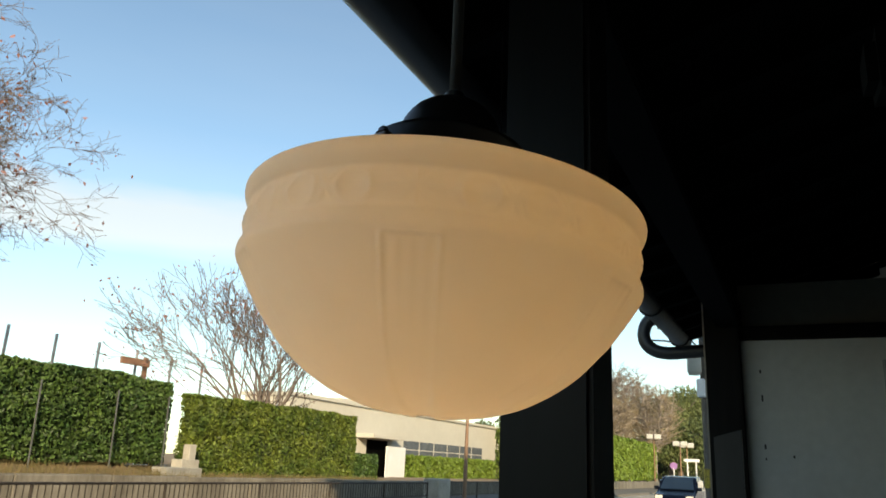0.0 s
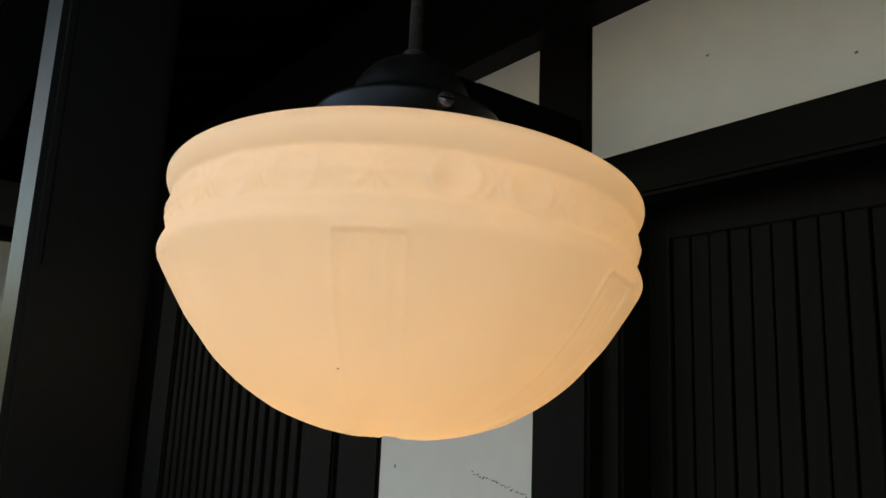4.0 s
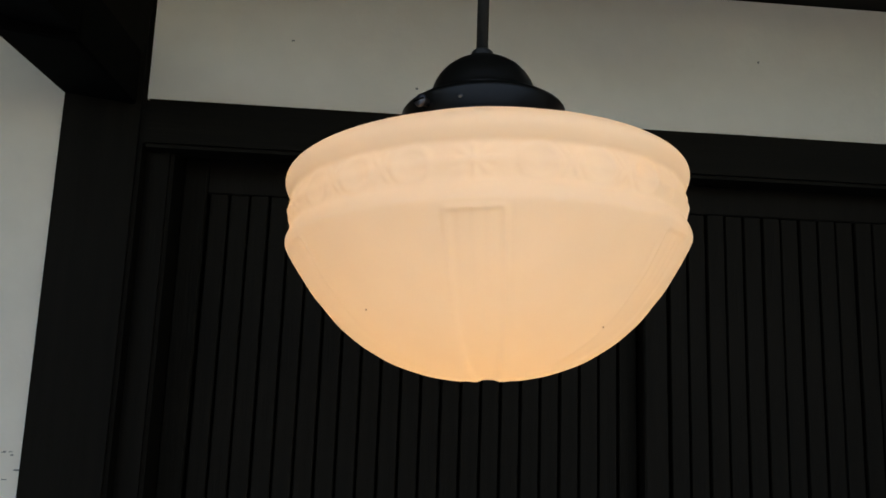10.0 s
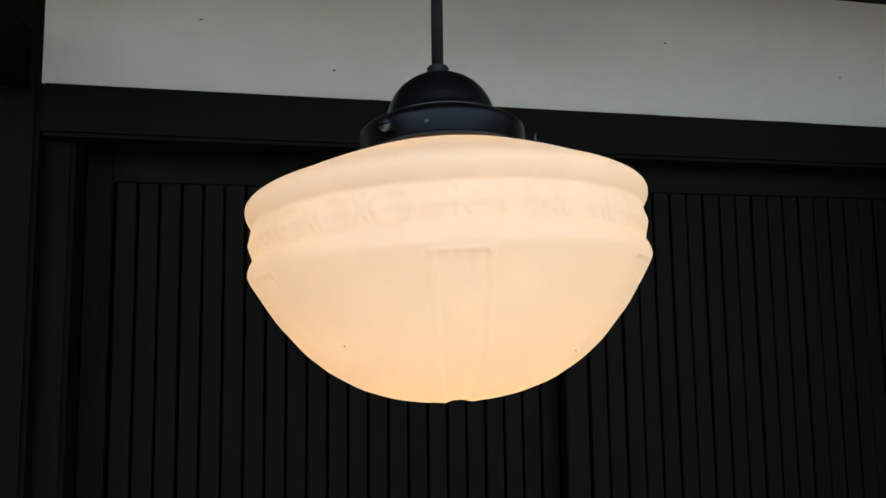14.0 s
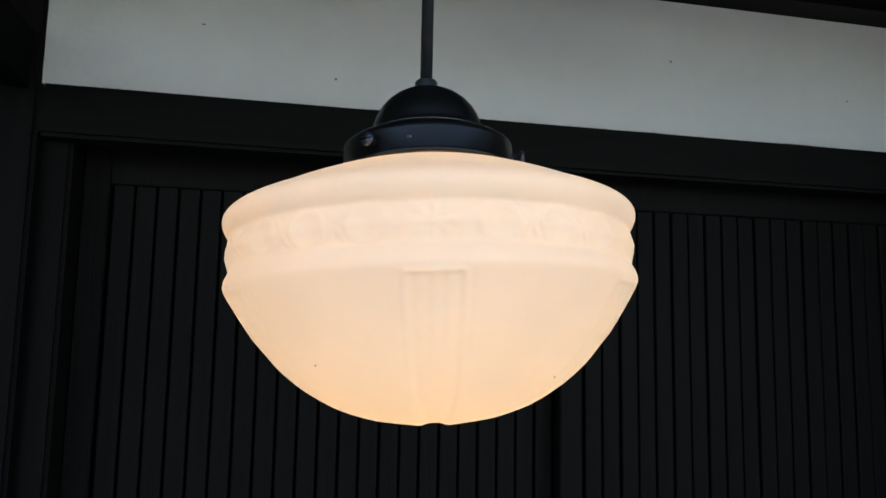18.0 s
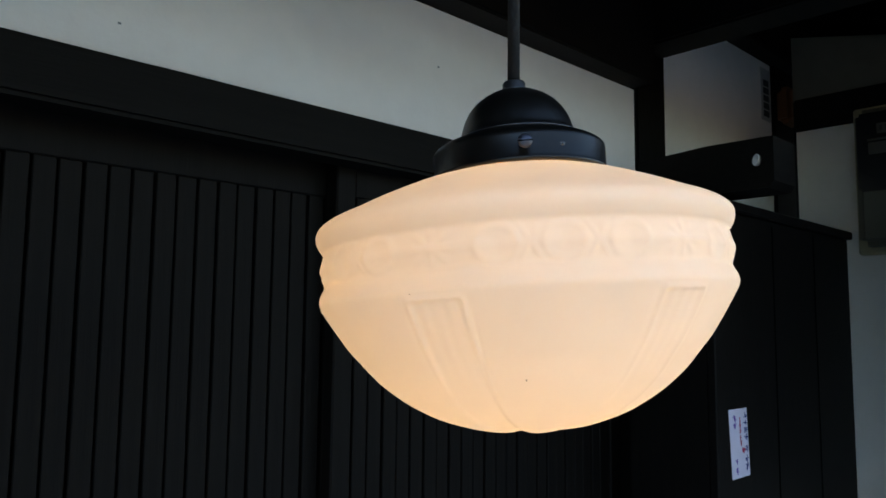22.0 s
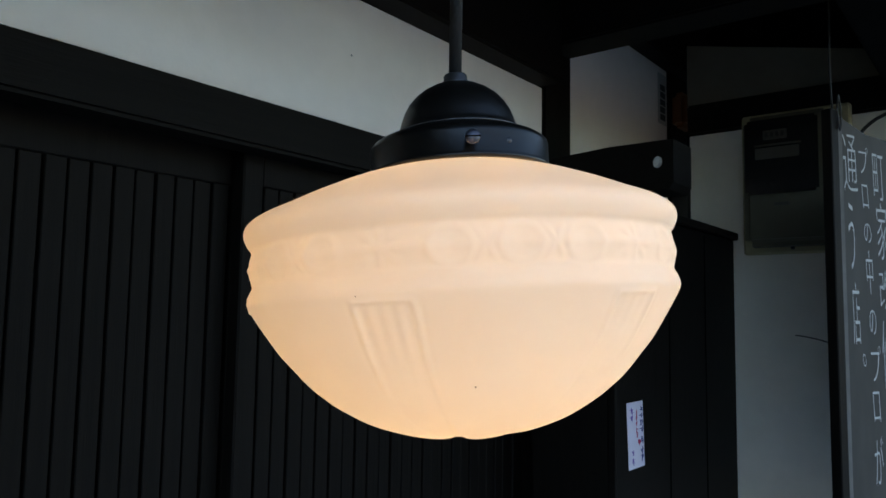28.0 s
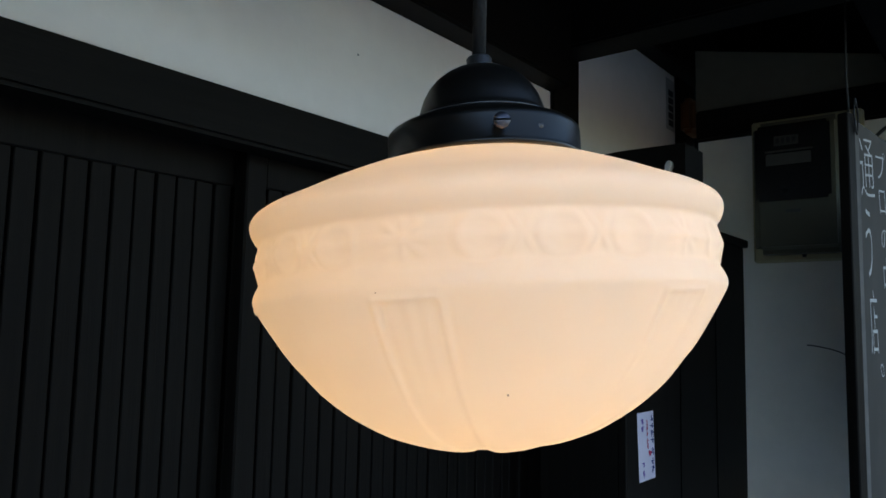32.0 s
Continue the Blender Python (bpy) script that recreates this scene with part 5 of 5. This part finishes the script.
part("window", box(mx0 - 0.012, mx0 - 0.0005, 0.158, 0.352, 1.930, 2.146, 0.008, seg=2), M_METER_DARK, met, "glossy black meter window")
part("dial_plate", box(mx0 - 0.0145, mx0 - 0.0125, 0.236, 0.300, 2.085, 2.112), M_METER_DIAL, met, "pale dial strip")
for k in range(4):
    part("digit_window", box(mx0 - 0.0158, mx0 - 0.0146, 0.243 + k * 0.014, 0.252 + k * 0.014, 2.091, 2.106), M_METAL_BLACK, met)
part("dial_plate", box(mx0 - 0.0145, mx0 - 0.0125, 0.200, 0.325, 2.067, 2.072), M_METER_DIAL, met)
part("counter", box(mx0 - 0.0145, mx0 - 0.0125, 0.205, 0.322, 2.030, 2.062), M_METER_DIAL, met, "grey counter strip")
part("maker_mark", box(mx0 - 0.002, mx0 - 0.0002, 0.236, 0.276, 1.896, 1.905), M_METER_DIAL, met)
part("seal_knob", lathe([(0, 0.008), (0.005, 0.007), (0.006, 0)], 14), M_METAL_BLACK, met).matrix_basis = pose(mx0 + 0.03, 0.238, 1.780, 180, 0, 0)
ob = part("wall_crack", tube(smooth_line([(EX + 0.068, 0.255, 1.530), (EX + 0.068, 0.227, 1.527), (EX + 0.068, 0.17, 1.513), (EX + 0.068, 0.127, 1.487), (EX + 0.068, 0.06, 1.474)], 3), 0.0022, 4), M_METAL_BLACK)
thing(ob, "fine dark crack in the grey plaster", "crack")
ob = part("meter_cable", tube(smooth_line([(EX, 0.126, 1.99), (EX - 0.01, 0.105, 2.005), (EX - 0.03, 0.07, 2.06), (EX - 0.01, 0.02, 2.115), (EX + 0.03, -0.06, 2.15), (EX + 0.05, -0.11, 2.157)], 4), 0.005, 7), M_CORD)
thing(ob, "black cable looping from the meter", "cable")

# chalkboard sign
CB0, CBD = Vector((1.30, 0.012, 0)), Vector((0.94, -0.34, 0)).normalized()
sign = holder("chalkboard_sign")
sign.matrix_basis = Matrix.Translation(CB0) @ pose(0, 0, 0, 0, 0, math.degrees(math.atan2(CBD.y, CBD.x)))
thing(sign, "tall hanging chalkboard with white handwritten columns", "sign board")
b = bmesh.new()
# width past the lettering is unseen, set to keep street light off the wall
outline = ((-0.001, 1.15), (0.66, 1.15), (0.66, 1.95), (0.106, 1.964), (0.03, 1.983), (-0.001, 1.992))
faces_b = [[b.verts.new((x, y, z)) for x, z in outline] for y in (0.0, 0.012)]
b.faces.new(faces_b[0])
b.faces.new(faces_b[1][::-1])
for k in range(len(outline)):
    m_ = (k + 1) % len(outline)
    b.faces.new((faces_b[0][m_], faces_b[0][k], faces_b[1][k], faces_b[1][m_]))
part("board", b, M_BOARD, sign)
part("frame", box(-0.028, -0.002, -0.004, 0.018, 1.12, 2.0, 0.002), M_WOOD, sign)
part("frame", box(0.661, 0.687, -0.004, 0.018, 1.12, 1.97, 0.002), M_WOOD, sign)
part("frame", box(-0.001, 0.66, -0.004, 0.018, 1.12, 1.148, 0.002), M_WOOD, sign)
for cx in (-0.004, 0.674):
    part("hanging_cord", tube([(cx, 0.006, 1.985), (cx - 0.004, 0.008, 2.08), (cx + 0.002, 0.006, 2.30)], 0.0022, 6), M_CORD, sign, "thin dark hanging cord")
part("cord_loop", tube(smooth_line([(-0.004, -0.006, 2.03), (-0.010, -0.007, 1.995), (-0.002, -0.007, 1.957), (0.005, -0.006, 1.995), (0.000, -0.005, 2.03)], 3), 0.0018, 6), M_CORD, sign)
part("chalk_smear", box(-0.0005, 0.014, -0.001, 0.0, 1.16, 1.97), M_SMEAR, sign, "pale chalk dust along the edge")
# each character with its left, top, right and bottom edge on the board
CHALK_TEXT = (("通", 0.015, 1.955, 0.064, 1.837), ("う", 0.027, 1.813, 0.048, 1.676), ("店", 0.032, 1.650, 0.059, 1.525), ("。", 0.064, 1.506, 0.075, 1.480),
              ("プ", 0.074, 1.935, 0.109, 1.879), ("ロ", 0.082, 1.856, 0.104, 1.807), ("の", 0.084, 1.775, 0.111, 1.734), ("中", 0.088, 1.718, 0.112, 1.628),
              ("の", 0.093, 1.596, 0.118, 1.545), ("プ", 0.095, 1.521, 0.131, 1.449), ("ロ", 0.097, 1.429, 0.121, 1.368), ("が", 0.095, 1.337, 0.127, 1.243),
              ("町", 0.126, 1.927, 0.167, 1.828), ("家", 0.134, 1.822, 0.174, 1.702), ("改", 0.136, 1.679, 0.176, 1.598), ("修", 0.138, 1.575, 0.177, 1.433))
for ch, x0, z1, x1, z0 in CHALK_TEXT:
    ob = lettering(ch, 1.0, M_CHALK, "chalk_letter", sign, pose(0, -0.0015, 0, 90, 0, 0), thin=0.012)
    lo_x, hi_x = min(v.co.x for v in ob.data.vertices), max(v.co.x for v in ob.data.vertices)
    lo_y, hi_y = min(v.co.y for v in ob.data.vertices), max(v.co.y for v in ob.data.vertices)
    for v in ob.data.vertices:
        u = (v.co.y - lo_y) / (hi_y - lo_y)
        v.co.x = x0 + (x1 - x0) * (v.co.x - lo_x) / (hi_x - lo_x) + 0.004 * (0.5 - u)
        v.co.y = z0 + (z1 - z0) * u
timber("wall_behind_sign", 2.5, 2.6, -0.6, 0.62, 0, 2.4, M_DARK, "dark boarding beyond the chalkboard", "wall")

# round glass ceiling lamp nearer the doors
cl = holder("ceiling_lamp", (0.36, 0.30, 2.02))
thing(cl, "round off-white glass ceiling lamp under the eave", "ceiling lamp")
part("glass", lathe([(0.04, 0.06), (0.07, 0.05), (0.085, 0.03), (0.08, 0.012), (0.05, 0.002), (0, 0)], 40), M_WHITE, cl, smooth=True)
part("stem", tube([(0, 0, 0.055), (0, 0, 0.52)], 0.012, 10), M_BRONZE, cl)

# ---- pendant lamp ----
LAMP = holder("pendant_lamp", (0, 0, 1.7205))
thing(LAMP, "lit opal glass pendant lamp with pressed relief and bronze holder", "pendant lamp")
axis = Vector((-0.0320, 0.0561, 0.9981)).normalized()
ux = Vector((0, 1, 0)).cross(axis).normalized()
uy = axis.cross(ux)
LEAN = Matrix((ux, uy, axis)).transposed().to_4x4()
TILT = Matrix.Translation((0.0010, 0.0040, 0.0011)) @ LEAN

SHADE = [(0.0481, -0.0604), (0.0516, -0.0653), (0.0592, -0.0678), (0.0729, -0.0719), (0.0948, -0.0805), (0.1116, -0.0881), (0.1224, -0.0928), (0.1280, -0.0963), (0.1305, -0.0994),
         (0.1312, -0.1022), (0.1307, -0.1055), (0.1290, -0.1093), (0.1270, -0.1121), (0.1272, -0.1158), (0.1281, -0.1196), (0.1289, -0.1229), (0.1280, -0.1266), (0.1269, -0.1310),
         (0.1271, -0.1337), (0.1290, -0.1373), (0.1301, -0.1411), (0.1297, -0.1445), (0.1263, -0.1508), (0.1200, -0.1610), (0.1121, -0.1729), (0.1057, -0.1805), (0.0969, -0.1908),
         (0.0887, -0.1983), (0.0787, -0.2059), (0.0647, -0.2142), (0.0542, -0.2187), (0.0404, -0.2231), (0.0290, -0.2255), (0.0156, -0.2274), (0.0046, -0.2280)]


def smooth_profile(pts, n):
    """Even points along a rounded line through the profile."""
    fine = []
    for i in range(len(pts) - 1):
        p0, p1, p2, p3 = (Vector(pts[max(0, min(len(pts) - 1, i + k))]) for k in (-1, 0, 1, 2))
        for s in range(12):
            t_ = s / 12
            fine.append(0.5 * ((2 * p1) + (p2 - p0) * t_ + (2 * p0 - 5 * p1 + 4 * p2 - p3) * t_ ** 2 + (3 * p1 - p0 - 3 * p2 + p3) * t_ ** 3))
    fine.append(Vector(pts[-1]))
    d = [0]
    for a, b_ in zip(fine, fine[1:]):
        d.append(d[-1] + (b_ - a).length)
    out, k = [], 0
    for i in range(n):
        s = d[-1] * i / (n - 1)
        while k < len(d) - 2 and d[k + 1] < s:
            k += 1
        f = (s - d[k]) / max(1e-9, d[k + 1] - d[k])
        out.append(fine[k].lerp(fine[k + 1], f))
    return out


def bell(x, w):
    return math.exp(-(x / w) ** 2)


def soft_step(x, w):
    return 1 / (1 + math.exp(max(-40, min(40, x / w))))


def relief(ang, r, z):
    """Pressed pattern: flowers and lozenges in the band, six fluted tapering tongues."""
    a = ((ang - PANEL0 + 30) % 60) - 30
    s = radians(a) * r
    h = 0.0
    if -0.1345 < z < -0.1115:
        v = z + 0.1228
        fade = max(0.0, 1 - (abs(v) / 0.0112) ** 6)
        rho, phi = math.hypot(s * 0.8, v), math.atan2(v, s * 0.8)
        h += 0.00046 * fade * bell(rho - 0.0072, 0.0036) * (0.5 + 0.5 * math.cos(8 * phi)) ** 1.5
        h += 0.0006 * fade * bell(rho, 0.0022)
        for cx in (-30, -15, 15, 30):
            sx = radians(a - cx) * r * 0.9
            rho = math.hypot(sx, v)
            h += fade * (0.00060 * bell(rho - 0.0092, 0.0021) - 0.00092 * bell(rho, 0.0048))
        for cx in (-22.5, 22.5):
            sx = radians(a - cx) * r
            h += 0.00055 * fade * bell(abs(sx) - 0.6 * abs(v), 0.0018) * bell(abs(v) - 0.0045, 0.0045)
    if z < -0.139:
        low = min(1.0, (-0.139 - z) / 0.088)
        half_m = 0.0155 * (0.36 + 0.64 * r / 0.129)
        top = soft_step(z + 0.1478, 0.0010)
        edge = bell(abs(s) - half_m, 0.0017)
        rim = bell(abs(s) - half_m - 0.0030, 0.0016)
        inside = soft_step(abs(s) - half_m, 0.0006 + 0.0016 * max(0.0, low - 0.7))
        flute = 0.5 + 0.5 * math.cos(2 * math.pi * s / (half_m * 0.5))
        fade = max(0.06, 1 - 1.25 * low)
        h += (0.00058 * edge - 0.0002 * rim) * top * fade
        h += inside * top * (-0.0004 + 0.00037 * flute * max(0.0, 1 - 1.6 * low))
        h += 0.0007 * bell(z + 0.1472, 0.0012) * inside
        h -= 0.0011 * inside * max(0.0, (-0.205 - z) / 0.022)
    return h


PANEL0 = 19.5
prof = smooth_profile(SHADE, 230)
STEPS = 1080
b = bmesh.new()
rows_v = []
for i, p in enumerate(prof):
    q = prof[min(i + 1, len(prof) - 1)] - prof[max(i - 1, 0)]
    nr, nz = -q.y, q.x
    ln = math.hypot(nr, nz) or 1
    nr, nz = nr / ln, nz / ln
    ring_v = []
    for k in range(STEPS):
        ang = 360 * k / STEPS
        h = 1.3 * relief(ang, p.x, p.y)
        wob = 0.00025 * noise.noise((math.cos(radians(ang)) * 2, math.sin(radians(ang)) * 2, p.y * 14))
        r_ = p.x + nr * h + wob
        ring_v.append(b.verts.new((r_ * math.cos(radians(ang)), r_ * math.sin(radians(ang)), p.y + nz * h)))
    rows_v.append(ring_v)
for r0, r1 in zip(rows_v, rows_v[1:]):
    for k in range(STEPS):
        j = (k + 1) % STEPS
        b.faces.new((r0[k], r1[k], r1[j], r0[j]))
b.faces.new(rows_v[-1])
shade = part("glass_shade", b, M_OPAL, LAMP, "warm white pressed opal glass shade", smooth=True)
shade.matrix_basis = TILT

for a_, r_, z_ in ((-50, 0.0880, -0.1996), (-141, 0.0990, -0.1903), (-166, 0.1296, -0.1442)):
    sp = part("speck", lathe([(0, 0.0003), (0.0004, 0.0002), (0.0005, -0.0006)], 8), M_STAIN, shade, "tiny dark fleck in the glass")
    sp.matrix_basis = Matrix.Translation((r_ * math.cos(radians(a_)), r_ * math.sin(radians(a_)), z_)) @ pose(0, 0, 0, 0, 0, a_) @ pose(0, 0, 0, 0, 110, 0)

HOLD = [(0.0, -0.0064), (0.01, -0.0070), (0.0158, -0.0089), (0.0215, -0.0120), (0.0268, -0.0162), (0.0308, -0.0210), (0.0337, -0.0262), (0.0355, -0.0312), (0.0366, -0.0350), (0.0376, -0.0378), (0.0400, -0.0402)]
part("dome", lathe(HOLD, 96), M_BRONZE, LAMP, "matt dark bronze dome", smooth=True).matrix_basis = LEAN
RING = [(0.0388, -0.0398), (0.0405, -0.0402), (0.0455, -0.0420), (0.0505, -0.0442), (0.0540, -0.0466), (0.0553, -0.0482), (0.0557, -0.0500), (0.0556, -0.0622), (0.0562, -0.0632), (0.0566, -0.0645), (0.0558, -0.0656), (0.0535, -0.0658), (0.0525, -0.0646)]
part("gallery_ring", lathe(RING, 96), M_BRONZE, LAMP, "dark bronze gallery ring", smooth=True).matrix_basis = LEAN
part("bead", lathe([(0.0382, -0.0388), (0.0400, -0.0389), (0.0408, -0.0396), (0.0403, -0.0404), (0.0386, -0.0404)], 96), M_BRONZE_EDGE, LAMP, "rubbed metal bead", smooth=True).matrix_basis = LEAN
part("collar", lathe([(0.0045, 0.0000), (0.0066, -0.0002), (0.0076, -0.0015), (0.0074, -0.0040), (0.0084, -0.0052), (0.0082, -0.0076)], 40), M_BRONZE_EDGE, LAMP, smooth=True).matrix_basis = LEAN


def thumb_screw(ang):
    sc = part("thumb_screw", lathe([(0, 0.0085), (0.0036, 0.0083), (0.0042, 0.0076), (0.0042, 0.0058), (0.0026, 0.0054), (0.0024, -0.002)], 24), M_STEEL, LAMP, "small slotted steel screw", smooth=True)
    sc.matrix_basis = LEAN @ pose(0, 0, 0, 0, 0, ang) @ pose(0.0552, 0, -0.0562, 0, 90, 0)
    sl_ = part("slot", box(-0.0004, 0.0004, -0.0042, 0.0042, 0.0078, 0.0088), M_DARK, sc)


for a_ in (-136.5, -16.5, 103.5):
    thumb_screw(a_)
for a_ in (-136.5 + 24,):
    d_ = part("dent", lathe([(0, 0.0008), (0.0012, 0.0004), (0.0018, 0)], 12), M_BRONZE_EDGE, LAMP, "tiny bright chip")
    d_.matrix_basis = LEAN @ pose(0, 0, 0, 0, 0, a_) @ pose(0.0555, 0, -0.0560, 0, 90, 0)
bb = part("bulb", lathe([(0.012, 0.045), (0.014, 0.03), (0.024, 0.012), (0.029, -0.006), (0.026, -0.02), (0.014, -0.03), (0, -0.033)], 32), M_BULB, LAMP, "glowing warm bulb", smooth=True)
bb.location = (0, 0, -0.105)
bb.visible_shadow = False
cord = part("cord", tube([(0, 0, -0.009), (0, 0, 0.25), (0, 0, 0.62)], 0.0041, 14), M_CORD, LAMP, "plain black lamp cord", smooth=True)


# ---- block paving of the pavement ----
pave_ob = bpy.data.objects["pavement"]
block_mesh = bpy.data.meshes.new("paving_block")
b = box(0.001, 0.199, 0.001, 0.099, PAVE_Z - 0.02, PAVE_Z + 0.004, 0.0015)
b.to_mesh(block_mesh)
b.free()
block_mesh.materials.append(M_BLOCK)
verts, faces = [], []
for j in range(25):
    y0 = -2.74 + j * 0.1
    for i in range(62):
        x0 = -16.0 + i * 0.2 + (0.1 if j % 2 else 0)
        if -9.0 <= x0 < -6.65:
            q_ = new("paving_block", block_mesh)
            q_.parent = pave_ob
            q_.location = (x0, y0, 0.0008 * math.sin(i * 3.1 + j * 1.7))
        else:
            k0, zt = len(verts), PAVE_Z + 0.004 + 0.0008 * math.sin(i * 3.1 + j * 1.7)
            verts += [(x0 + 0.001, y0 + 0.001, PAVE_Z - 0.02), (x0 + 0.199, y0 + 0.001, PAVE_Z - 0.02), (x0 + 0.199, y0 + 0.099, PAVE_Z - 0.02), (x0 + 0.001, y0 + 0.099, PAVE_Z - 0.02)]
            verts += [(x0 + 0.002, y0 + 0.002, zt), (x0 + 0.198, y0 + 0.002, zt), (x0 + 0.198, y0 + 0.098, zt), (x0 + 0.002, y0 + 0.098, zt)]
            faces += [tuple(k0 + v for v in f) for f in ((4, 5, 6, 7), (0, 1, 5, 4), (1, 2, 6, 5), (2, 3, 7, 6), (3, 0, 4, 7))]
me = bpy.data.meshes.new("paving_rest")
me.from_pydata(verts, [], faces)
me.materials.append(M_PAVING)
rest = new("paving_rest", me)
rest.parent = pave_ob
tagged(rest, kind="stuff")
